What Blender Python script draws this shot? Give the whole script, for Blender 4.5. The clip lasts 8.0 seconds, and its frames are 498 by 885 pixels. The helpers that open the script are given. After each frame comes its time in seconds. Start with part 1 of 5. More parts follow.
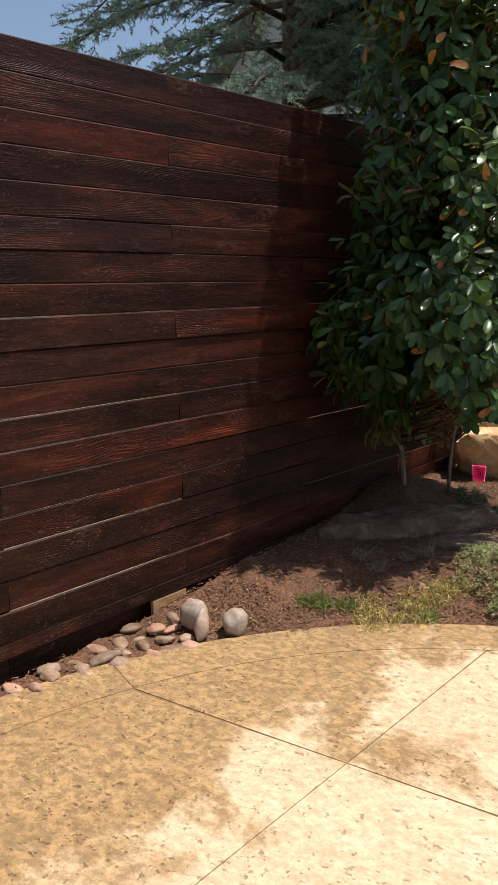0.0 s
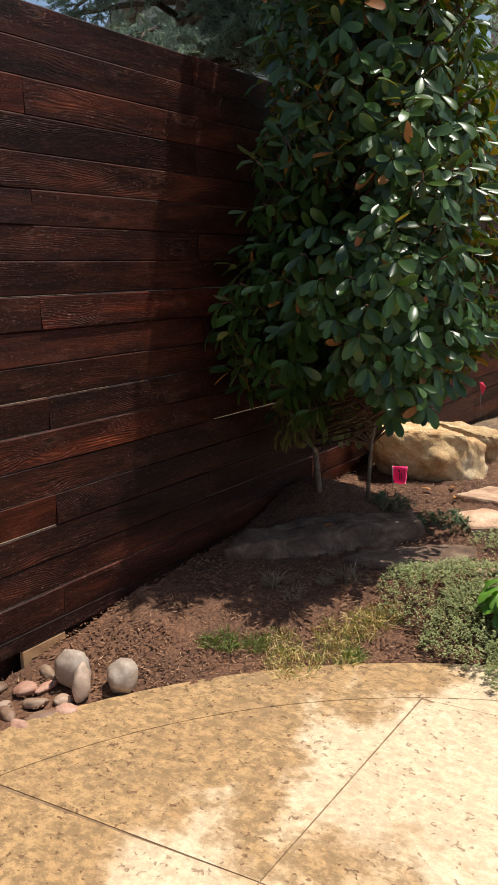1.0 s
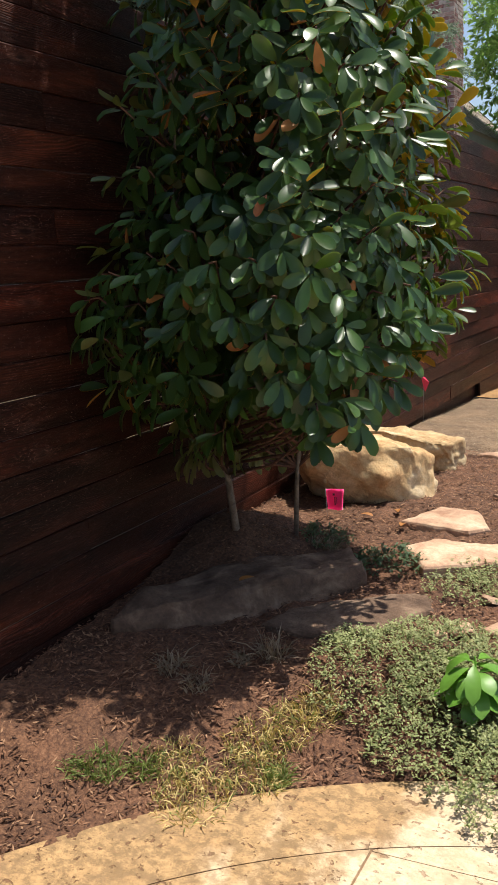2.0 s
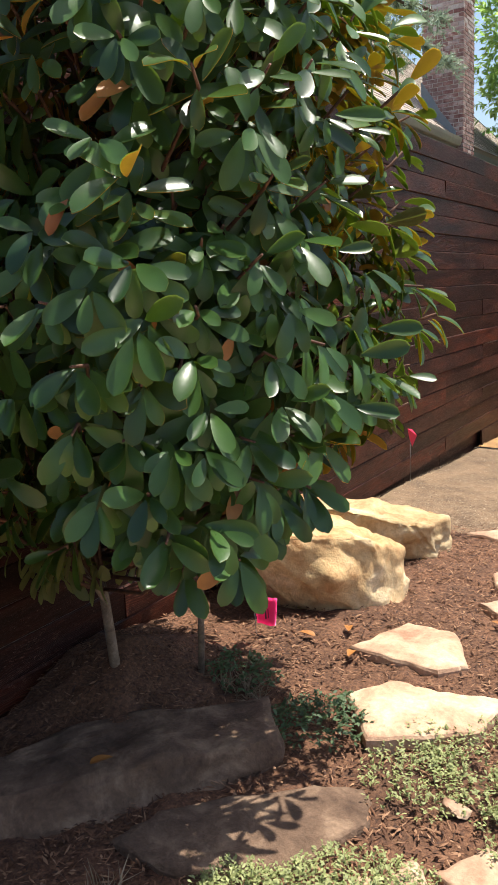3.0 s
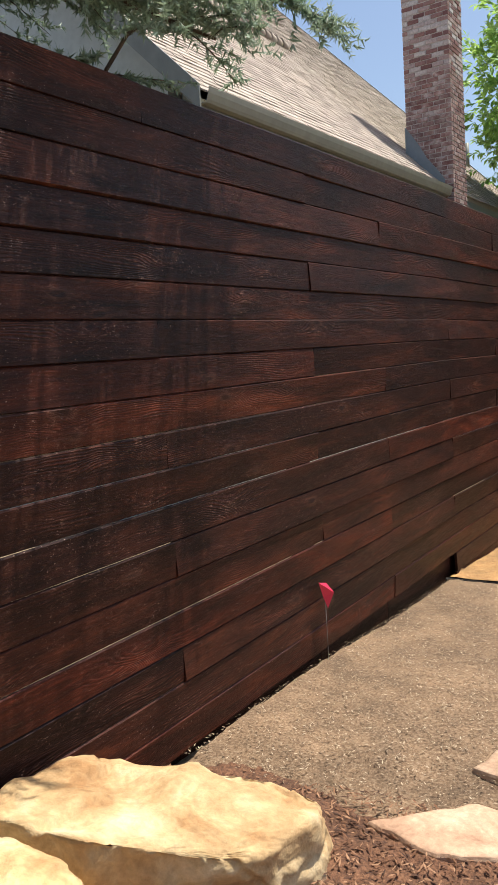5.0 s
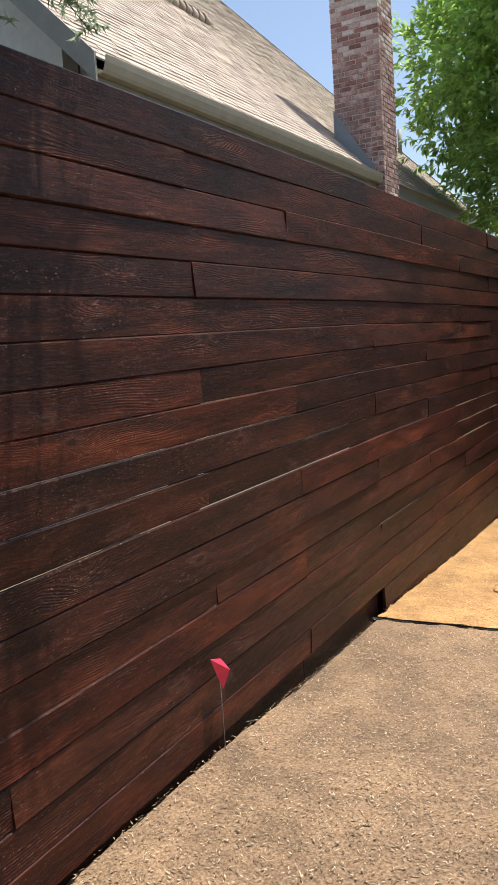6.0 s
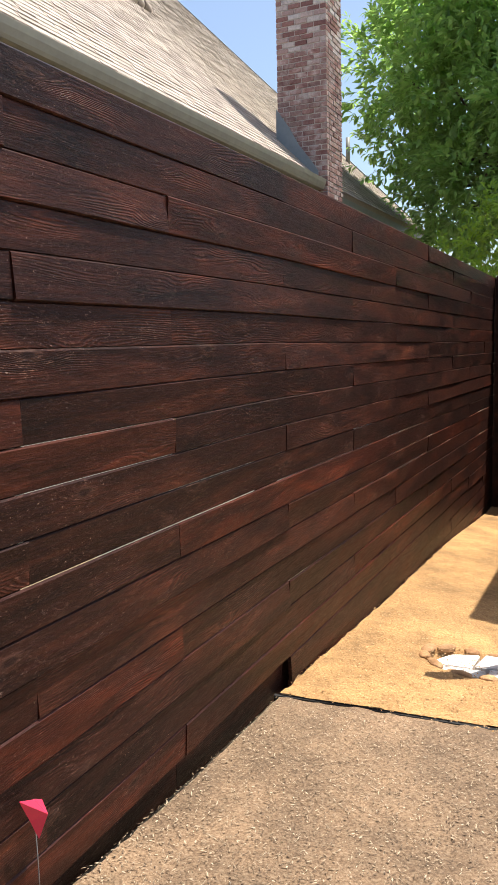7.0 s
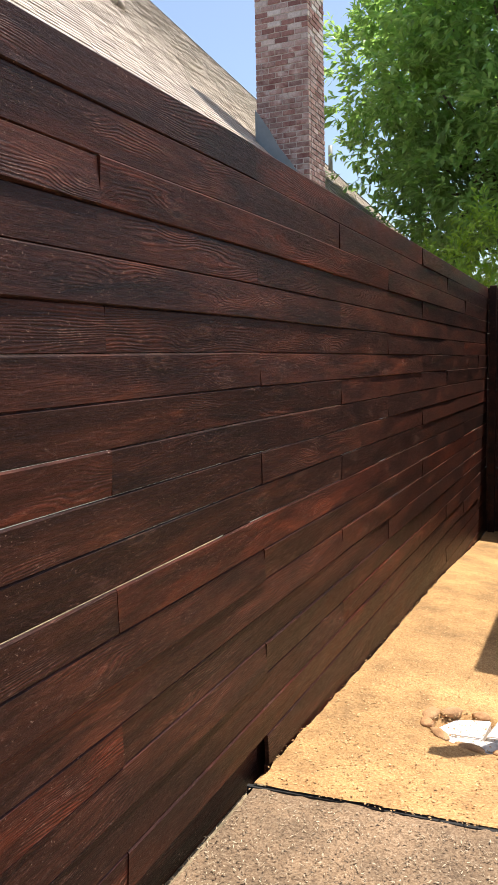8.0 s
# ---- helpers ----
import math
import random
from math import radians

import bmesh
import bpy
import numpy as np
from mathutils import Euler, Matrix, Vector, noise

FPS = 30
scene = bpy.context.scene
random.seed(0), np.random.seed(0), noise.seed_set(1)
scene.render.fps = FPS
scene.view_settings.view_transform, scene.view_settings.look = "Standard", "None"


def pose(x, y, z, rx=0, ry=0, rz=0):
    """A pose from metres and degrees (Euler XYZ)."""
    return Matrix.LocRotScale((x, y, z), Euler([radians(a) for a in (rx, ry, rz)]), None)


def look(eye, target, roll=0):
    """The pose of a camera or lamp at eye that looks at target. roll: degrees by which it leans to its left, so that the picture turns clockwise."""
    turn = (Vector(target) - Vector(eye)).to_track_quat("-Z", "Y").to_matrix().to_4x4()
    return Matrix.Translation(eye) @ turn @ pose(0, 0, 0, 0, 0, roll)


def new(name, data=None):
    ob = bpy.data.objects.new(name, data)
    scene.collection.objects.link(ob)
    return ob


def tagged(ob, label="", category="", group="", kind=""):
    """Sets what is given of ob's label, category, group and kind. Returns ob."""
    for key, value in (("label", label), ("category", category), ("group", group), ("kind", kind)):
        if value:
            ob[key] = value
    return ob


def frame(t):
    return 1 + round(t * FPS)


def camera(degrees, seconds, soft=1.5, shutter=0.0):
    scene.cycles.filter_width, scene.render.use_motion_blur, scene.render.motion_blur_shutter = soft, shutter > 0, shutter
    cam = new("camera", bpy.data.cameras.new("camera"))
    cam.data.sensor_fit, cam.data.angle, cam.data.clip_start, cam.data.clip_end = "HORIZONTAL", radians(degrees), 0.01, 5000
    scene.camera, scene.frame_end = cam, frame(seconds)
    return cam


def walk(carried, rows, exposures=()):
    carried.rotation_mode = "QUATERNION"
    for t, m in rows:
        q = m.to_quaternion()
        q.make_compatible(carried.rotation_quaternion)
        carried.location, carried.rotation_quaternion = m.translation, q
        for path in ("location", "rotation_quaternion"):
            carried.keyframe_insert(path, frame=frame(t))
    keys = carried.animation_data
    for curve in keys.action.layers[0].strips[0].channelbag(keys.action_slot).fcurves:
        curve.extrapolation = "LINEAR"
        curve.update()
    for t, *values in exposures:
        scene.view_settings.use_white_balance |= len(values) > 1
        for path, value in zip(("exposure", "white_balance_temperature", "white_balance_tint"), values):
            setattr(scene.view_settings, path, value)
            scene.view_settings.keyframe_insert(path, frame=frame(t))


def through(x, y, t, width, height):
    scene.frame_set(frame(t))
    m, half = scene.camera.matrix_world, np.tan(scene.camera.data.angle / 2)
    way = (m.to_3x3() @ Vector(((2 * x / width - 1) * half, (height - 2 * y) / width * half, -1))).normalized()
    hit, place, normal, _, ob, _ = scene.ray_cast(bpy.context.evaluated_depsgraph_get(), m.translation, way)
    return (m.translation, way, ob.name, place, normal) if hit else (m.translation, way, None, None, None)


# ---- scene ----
cam = camera(35.1, 8.0)
PATH = [
    (0, (2.946, 0.851, 1.472), (1.64, 2.32, 1.101), -1.6),
    (0.5, (2.773, 1.117, 1.451), (1.573, 2.669, 1.059), -1.8),
    (1, (2.579, 1.426, 1.455), (1.453, 3.027, 1.042), -1.6),
    (1.5, (2.37, 1.837, 1.44), (1.342, 3.495, 1.001), -2.9),
    (1.7, (2.311, 2.027, 1.416), (1.308, 3.7, 0.976), -3.3),
    (2.8, (2.102, 3.25, 1.415), (1.079, 4.921, 1.012), -3.8),
    (3, (2.089, 3.49, 1.445), (1.046, 5.154, 1.067), -2.8),
    (3.5, (2.062, 4.089, 1.466), (0.982, 5.742, 1.148), -1.2),
    (4, (2.078, 4.643, 1.473), (0.951, 6.272, 1.2), -2.1),
    (4.5, (2.043, 5.19, 1.509), (0.863, 6.788, 1.279), -3.0),
    (5, (1.896, 5.67, 1.533), (0.792, 7.322, 1.309), -3.8),
    (5.2, (1.823, 5.833, 1.543), (0.765, 7.516, 1.323), -2.9),
    (6.3, (1.674, 6.724, 1.667), (0.739, 8.469, 1.386), -4.3),
    (6.5, (1.641, 6.897, 1.667), (0.741, 8.661, 1.381), -3.8),
    (7, (1.573, 7.368, 1.687), (0.718, 9.159, 1.433), -1.4),
    (7.5, (1.442, 7.784, 1.677), (0.643, 9.607, 1.473), -0.9),
    (8, (1.312, 8.072, 1.663), (0.497, 9.885, 1.446), -1.3),
]
EXPOSURES = [(0, 0.14), (1.5, 0.18), (2.9, 0.78), (4.2, 0.52), (5.0, 0.55), (6.5, 0.82), (8, 0.92)]
walk(cam, [(t, look(eye, target, roll)) for t, eye, target, roll in PATH], EXPOSURES)

# ---- sun and sky ----
SUN = Vector((0.215, 0.25, 1.0)).normalized()
world = bpy.data.worlds.new("sky")
scene.world = world
world.use_nodes = True
wn, wl = world.node_tree.nodes, world.node_tree.links
sky = wn.new("ShaderNodeTexSky")
sky.sky_type, sky.sun_disc = "NISHITA", False
sky.sun_elevation = math.asin(SUN.z)
sky.sun_rotation = math.atan2(SUN.x, SUN.y)
sky.dust_density = 2.0
wn["Background"].inputs["Strength"].default_value = 0.118
wl.new(sky.outputs[0], wn["Background"].inputs["Color"])
sun = new("sun", bpy.data.lights.new("sun", "SUN"))
sun.data.energy, sun.data.angle, sun.data.color = 5.0, radians(0.53), (1.0, 0.94, 0.84)
sun.matrix_world = look(SUN * 40, (0, 0, 0))


# ---- helpers of this scene ----
def obj(name, bm, material, parent=None):
    me = bpy.data.meshes.new(name)
    bm.to_mesh(me)
    bm.free()
    for m in material if isinstance(material, (list, tuple)) else [material]:
        me.materials.append(m)
    ob = new(name, me)
    ob.parent = parent
    return ob


def part(name, bm, material, parent, label=""):
    return tagged(obj(name, bm, material, parent), label)


def pieces(name, verts, faces, material, parent=None, mats=None, smooth=False):
    me = bpy.data.meshes.new(name)
    me.from_pydata([tuple(v) for v in verts], [], [tuple(f) for f in faces])
    for m in material if isinstance(material, (list, tuple)) else [material]:
        me.materials.append(m)
    if mats is not None:
        me.polygons.foreach_set("material_index", np.asarray(mats, dtype=np.int32))
    if smooth:
        me.polygons.foreach_set("use_smooth", np.ones(len(me.polygons), dtype=bool))
    me.update()
    ob = new(name, me)
    ob.parent = parent
    return ob


def empty(name, label, category, at=(0, 0, 0), group="", kind=""):
    ob = new(name)
    ob.location = at
    return tagged(ob, label, category, group, kind)


def box(bm, lo, hi, bevel=0.0):
    made = bmesh.ops.create_cube(bm, size=1.0)
    lo, hi = Vector(lo), Vector(hi)
    for v in made["verts"]:
        v.co = Vector(((lo[i] + hi[i]) / 2 + v.co[i] * (hi[i] - lo[i]) for i in range(3)))
    if bevel:
        edges = list({e for v in made["verts"] for e in v.link_edges})
        bmesh.ops.bevel(bm, geom=edges, offset=bevel, segments=1, affect="EDGES")
    return bm


def tube(bm, points, radii, sides=7):
    """A tapered limb through the points."""
    rings = []
    for i, p in enumerate(points):
        p = Vector(p)
        a = Vector(points[min(i + 1, len(points) - 1)]) - Vector(points[max(i - 1, 0)])
        q = a.to_track_quat("Z", "Y")
        rings.append([bm.verts.new(p + q @ Vector((math.cos(k * math.tau / sides) * radii[i], math.sin(k * math.tau / sides) * radii[i], 0))) for k in range(sides)])
    for a, b in zip(rings, rings[1:]):
        for k in range(sides):
            bm.faces.new((a[k], a[(k + 1) % sides], b[(k + 1) % sides], b[k])).smooth = True
    bm.faces.new(rings[-1])
    bm.faces.new(rings[0][::-1])
    return bm


# ---- ground heights ----
GY = [-40, 2.5, 3.3, 4.0, 4.6, 5.5, 6.2, 7.2, 8.0, 9.1, 10.0, 10.9, 11.9, 13.2, 15.4, 17.6, 22.0, 60.0]
GZ = [-0.19, -0.19, -0.14, -0.06, -0.02, 0.0, 0.05, 0.03, 0.0, -0.04, -0.11, -0.145, -0.21, -0.29, -0.40, -0.60, -0.8, -1.2]
PATIO_Z = -0.155
CX, CY, R_EDGE, R_BAND = 2.73, 2.05, 2.64, 2.36


def smooth(a, b, v):
    s = min(1.0, max(0.0, (v - a) / (b - a)))
    return s * s * (3 - 2 * s)


def ground_z(x, y):
    z = float(np.interp(y, GY, GZ))
    r = math.hypot(x - CX, y - CY)
    bed = smooth(R_EDGE + 0.55, R_EDGE + 0.0, r) if y < 7 else 0.0
    z = z * (1 - bed) + (PATIO_Z - 0.015) * bed
    z += 0.20 * math.exp(-((x - 0.22) / 0.34) ** 2 - ((y - 5.50) / 0.36) ** 2)
    if y > 10.9:
        z -= 0.10 * smooth(0, 1.0, x) * smooth(10.9, 12.0, y)
    return z


# ---- materials ----
class Mat:
    def __init__(self, name, rough=0.6, metal=0.0):
        self.m = bpy.data.materials.new(name)
        self.m.use_nodes = True
        self.n, self.l = self.m.node_tree.nodes, self.m.node_tree.links
        self.b = self.n["Principled BSDF"]
        self.b.inputs["Roughness"].default_value, self.b.inputs["Metallic"].default_value = rough, metal
        self.co = self.n.new("ShaderNodeTexCoord").outputs["Object"]

    def world_co(self):
        self.co = self.n.new("ShaderNodeNewGeometry").outputs["Position"]
        return self

    def scaled(self, s, jitter=False):
        k = self.n.new("ShaderNodeMapping")
        k.inputs["Scale"].default_value = s if isinstance(s, (tuple, list)) else (s, s, s)
        self.l.new(self.co, k.inputs["Vector"])
        if jitter:
            mul = self.n.new("ShaderNodeMath")
            mul.operation = "MULTIPLY"
            mul.inputs[1].default_value = 57.0
            self.l.new(self.random(), mul.inputs[0])
            self.l.new(mul.outputs[0], k.inputs["Location"])
        return k.outputs[0]

    def random(self):
        return self.n.new("ShaderNodeObjectInfo").outputs["Random"]

    def island(self):
        return self.n.new("ShaderNodeNewGeometry").outputs["Random Per Island"]

    def noise(self, s, detail=5, rough=0.6, distort=0.0, jitter=False):
        k = self.n.new("ShaderNodeTexNoise")
        k.inputs["Scale"].default_value, k.inputs["Detail"].default_value = 1.0, detail
        k.inputs["Roughness"].default_value, k.inputs["Distortion"].default_value = rough, distort
        self.l.new(self.scaled(s, jitter), k.inputs["Vector"])
        return k.outputs["Fac"]

    def voronoi(self, s, feature="F1"):
        k = self.n.new("ShaderNodeTexVoronoi")
        k.feature = feature
        k.inputs["Scale"].default_value = 1.0
        self.l.new(self.scaled(s), k.inputs["Vector"])
        return k.outputs["Distance"]

    def wave(self, s, distort, detail_scale=1.0, jitter=False):
        k = self.n.new("ShaderNodeTexWave")
        k.bands_direction = "Z"
        k.inputs["Scale"].default_value, k.inputs["Distortion"].default_value = 1.0, distort
        k.inputs["Detail"].default_value, k.inputs["Detail Scale"].default_value = 3.0, detail_scale
        self.l.new(self.scaled(s, jitter), k.inputs["Vector"])
        return k.outputs["Fac"]

    def ramp(self, fac, *stops):
        k = self.n.new("ShaderNodeValToRGB")
        e = k.color_ramp.elements
        while len(e) < len(stops):
            e.new(0.5)
        for el, (p, c) in zip(e, stops):
            el.position = p
            el.color = (*c, 1) if isinstance(c, (tuple, list)) else (c, c, c, 1)
        self.l.new(fac, k.inputs["Fac"])
        return k.outputs["Color"]

    def mix(self, fac, a, b, mode="MIX"):
        k = self.n.new("ShaderNodeMix")
        k.data_type, k.blend_type = "RGBA", mode
        for i, v in ((0, fac), (6, a), (7, b)):
            if isinstance(v, (int, float)):
                k.inputs[i].default_value = v if i == 0 else (v, v, v, 1)
            elif isinstance(v, (tuple, list)):
                k.inputs[i].default_value = (*v, 1)
            else:
                self.l.new(v, k.inputs[i])
        return k.outputs[2]

    def color(self, c):
        if isinstance(c, (tuple, list)):
            self.b.inputs["Base Color"].default_value = (*c, 1)
        else:
            self.l.new(c, self.b.inputs["Base Color"])
        return self

    def rough(self, fac):
        self.l.new(fac, self.b.inputs["Roughness"])
        return self

    def bump(self, height, strength=0.5, distance=0.01, normal=None):
        k = self.n.new("ShaderNodeBump")
        k.inputs["Strength"].default_value, k.inputs["Distance"].default_value = strength, distance
        self.l.new(height, k.inputs["Height"])
        if normal is not None:
            self.l.new(normal, k.inputs["Normal"])
        self.l.new(k.outputs[0], self.b.inputs["Normal"])
        return k.outputs[0]

    def glow_through(self, color, amount):
        """Thin leaves let light through."""
        t = self.n.new("ShaderNodeBsdfTranslucent")
        if isinstance(color, (tuple, list)):
            t.inputs["Color"].default_value = (*color, 1)
        else:
            self.l.new(color, t.inputs["Color"])
        k = self.n.new("ShaderNodeMixShader")
        k.inputs[0].default_value = amount
        self.l.new(self.b.outputs[0], k.inputs[1])
        self.l.new(t.outputs[0], k.inputs[2])
        self.l.new(k.outputs[0], self.n["Material Output"].inputs["Surface"])
        return self


def stained_wood():
    m = Mat("dark_red_stained_wood", 0.5)
    m.b.inputs["Specular IOR Level"].default_value = 0.18

    def calc(op, *vals):
        k = m.n.new("ShaderNodeMath")
        k.operation = op
        for i, v in enumerate(vals):
            if isinstance(v, (int, float)):
                k.inputs[i].default_value = v
            else:
                m.l.new(v, k.inputs[i])
        return k.outputs[0]

    sep = m.n.new("ShaderNodeSeparateXYZ")
    m.l.new(m.scaled(1.0, True), sep.inputs[0])
    flow = m.noise((2, 0.9, 5.0), 2, 0.45, 0.3, jitter=True)
    k = m.n.new("ShaderNodeTexVoronoi")
    k.inputs["Scale"].default_value = 1.0
    m.l.new(m.scaled((0.1, 2.3, 6.5), True), k.inputs["Vector"])
    knot = m.ramp(k.outputs["Distance"], (0.0, 1.0), (0.14, 0.55), (0.45, 0.0))
    phase = calc("ADD", calc("MULTIPLY", sep.outputs[2], 640.0), calc("MULTIPLY", flow, 120.0))
    phase = calc("ADD", phase, calc("MULTIPLY", knot, 42.0))
    rings = calc("MULTIPLY_ADD", calc("SINE", calc("ADD", phase, calc("MULTIPLY", m.noise((10, 7, 60), 3, 0.6, jitter=True), 7.0))), 0.5, 0.5)
    fine = m.noise((40, 12, 200), 5, 0.75, 0.4, jitter=True)
    show = m.ramp(m.noise((3, 1.6, 7), 3, 0.5, jitter=True), (0.48, 0.0), (0.66, 1.0))
    blotch = m.noise((3, 1.3, 8), 5, 0.65, 0.6, jitter=True)
    base = m.ramp(blotch, (0.32, (0.0075, 0.0029, 0.0025)), (0.50, (0.0255, 0.0077, 0.0052)), (0.66, (0.056, 0.0162, 0.0088)), (0.78, (0.125, 0.035, 0.014)))
    tint = m.ramp(m.random(), (0.0, (0.62, 0.60, 0.62)), (0.35, (0.85, 0.82, 0.82)), (0.80, (1.10, 1.05, 1.0)), (0.95, (1.55, 1.08, 0.85)), (1.0, (1.3, 1.35, 1.3)))
    base = m.mix(1.0, base, tint, "MULTIPLY")
    lines = m.mix(1.0, m.ramp(rings, (0.25, 0.0), (0.85, 1.0)), show, "MULTIPLY")
    base = m.mix(m.mix(1.0, lines, 0.65, "MULTIPLY"), base, m.mix(1.0, base, (2.5, 2.3, 2.2), "MULTIPLY"))
    base = m.mix(0.7, base, m.ramp(m.noise((20, 5, 55), 5, 0.7, 0.8, jitter=True), (0.32, 0.45), (0.68, 1.55)), "MULTIPLY")
    # pale specks: wear, and sun glints on raised grain painted into the colour
    worn_glint = m.ramp(m.noise((60, 34, 110), 5, 0.8, 0.9, jitter=True), (0.545, 0.0), (0.64, 0.95))
    near = m.ramp(k.outputs["Distance"], (0.12, 1.0), (0.42, 0.40))
    base = m.mix(m.mix(1.0, worn_glint, m.mix(1.0, near, m.ramp(lines, (0.0, 0.25), (1.0, 1.0)), "MULTIPLY"), "MULTIPLY"), base, (0.37, 0.20, 0.145))
    # smaller whitish specks, also painted highlights
    glint = m.ramp(m.noise((90, 95, 150), 3, 0.6, jitter=True), (0.655, 0.0), (0.71, 0.8))
    base = m.mix(m.mix(1.0, glint, m.ramp(m.noise((3, 2.2, 9), 3, 0.5, jitter=True), (0.42, 0.1), (0.62, 1.0)), "MULTIPLY"), base, (0.36, 0.25, 0.20))
    halo = m.ramp(k.outputs["Distance"], (0.05, 0.0), (0.09, 0.6), (0.12, 0.25), (0.20, 0.0))
    base = m.mix(m.mix(1.0, halo, m.ramp(fine, (0.40, 0.0), (0.60, 1.0)), "MULTIPLY"), base, (0.16, 0.075, 0.05))
    base = m.mix(m.ramp(knot, (0.55, 0.0), (0.85, 0.75)), base, (0.014, 0.006, 0.005))
    m.color(base)
    m.rough(m.ramp(fine, (0.3, 0.26), (0.7, 0.62)))
    n = m.bump(m.mix(1.0, rings, show, "MULTIPLY"), 1.0, 0.0012)
    n = m.bump(m.noise((10, 7, 34), 4, 0.6, 0.8, jitter=True), 0.8, 0.0032, n)
    n = m.bump(m.ramp(knot, (0.2, 0.0), (0.7, 1.0)), 0.6, 0.004, n)
    m.bump(fine, 0.95, 0.0019, n)
    return m.m


def concrete():
    m = Mat("stained_tan_concrete", 0.75).world_co()
    large = m.noise(1.1, 5, 0.62, 0.5)
    mid = m.noise(4.0, 6, 0.7, 0.6)
    sep = m.n.new("ShaderNodeSeparateXYZ")
    m.l.new(m.co, sep.inputs[0])
    k = m.n.new("ShaderNodeMath")
    k.operation = "MULTIPLY_ADD"
    m.l.new(sep.outputs[0], k.inputs[0])
    k.inputs[1].default_value = 0.30
    j = m.n.new("ShaderNodeMath")
    j.operation = "ADD"
    m.l.new(large, j.inputs[0])
    j.inputs[1].default_value = -0.44
    m.l.new(j.outputs[0], k.inputs[2])
    zone = m.ramp(k.outputs[0], (0.44, 1.0), (0.54, 0.0))
    base = m.mix(zone, (0.68, 0.53, 0.355), (0.45, 0.28, 0.125))
    warm = m.ramp(m.noise(2.2, 4, 0.6, 0.4), (0.45, 0.0), (0.62, 0.7))
    base = m.mix(m.mix(1.0, warm, m.ramp(zone, (0.0, 0.25), (1.0, 1.0)), "MULTIPLY"), base, (0.39, 0.225, 0.095))
    mottle = m.ramp(m.noise((20, 27, 20), 7, 0.80, 0.2), (0.43, 0.0), (0.56, 0.95))
    base = m.mix(m.mix(1.0, mottle, m.ramp(zone, (0.0, 0.34), (1.0, 1.0)), "MULTIPLY"), base, (0.235, 0.145, 0.065))
    patch = m.ramp(mid, (0.56, 0.0), (0.68, 0.7))
    base = m.mix(m.mix(1.0, patch, m.ramp(zone, (0.0, 0.15), (1.0, 1.0)), "MULTIPLY"), base, (0.24, 0.15, 0.075))
    pits = m.ramp(m.noise((40, 46, 40), 3, 0.55, 0.15), (0.635, 0.0), (0.68, 1.0))
    specks = m.ramp(m.noise(80, 4, 0.75), (0.58, 0.0), (0.66, 0.75))
    base = m.mix(m.mix(1.0, pits, m.ramp(zone, (0.0, 0.5), (1.0, 0.95)), "MULTIPLY"), base, (0.17, 0.085, 0.04))
    base = m.mix(m.mix(1.0, specks, m.ramp(zone, (0.0, 0.35), (1.0, 1.0)), "MULTIPLY"), base, (0.24, 0.13, 0.06))
    base = m.mix(0.5, base, m.ramp(m.noise(38, 4), (0.3, 0.7), (0.7, 1.25)), "MULTIPLY")
    m.color(base)
    n = m.bump(m.ramp(pits, (0.0, 1.0), (1.0, 0.0)), 0.7, 0.006)
    m.bump(m.noise(55, 5, 0.65), 0.55, 0.006, n)
    return m.m


def soil(name, dark, mid, light, grain=70.0, relief=0.02):
    m = Mat(name, 0.9).world_co()
    a = m.noise(grain, 5, 0.7)
    b = m.noise(2.6, 7, 0.72)
    c = m.ramp(a, (0.32, dark), (0.5, mid), (0.70, light))
    c = m.mix(1.0, c, m.ramp(b, (0.34, 0.58), (0.66, 1.28)), "MULTIPLY")
    m.color(c)
    m.bump(m.mix(0.5, a, m.noise(grain * 0.3, 5, 0.65)), 0.8, relief)
    return m.m


def rock(name, a, b, c, scale=6.0, rough=0.8, relief=0.012, jitter=True):
    m = Mat(name, rough)
    n1 = m.noise(scale, 6, 0.62, 0.5, jitter=jitter)
    n2 = m.noise(scale * 9, 5, 0.7, jitter=jitter)
    col = m.ramp(n1, (0.34, a), (0.52, b), (0.68, c))
    col = m.mix(0.55, col, m.ramp(n2, (0.3, 0.55), (0.7, 1.25)), "MULTIPLY")
    if jitter:
        col = m.mix(1.0, col, m.ramp(m.random(), (0, (0.75, 0.72, 0.70)), (1, (1.15, 1.05, 1.0))), "MULTIPLY")
    m.color(col)
    m.bump(m.mix(0.5, n1, n2), 0.6, relief)
    return m.m


def leaf_material(name, low, high, rough, through_color, through, gloss=0.5):
    m = Mat(name, rough)
    col = m.ramp(m.island(), (0.0, low), (1.0, high))
    col = m.mix(0.5, col, m.ramp(m.noise(25, 3), (0.3, 0.7), (0.7, 1.25)), "MULTIPLY")
    m.color(col)
    m.b.inputs["Specular IOR Level"].default_value = gloss
    m.bump(m.noise(60, 3), 0.15, 0.002)
    m.glow_through(through_color, through)
    return m.m


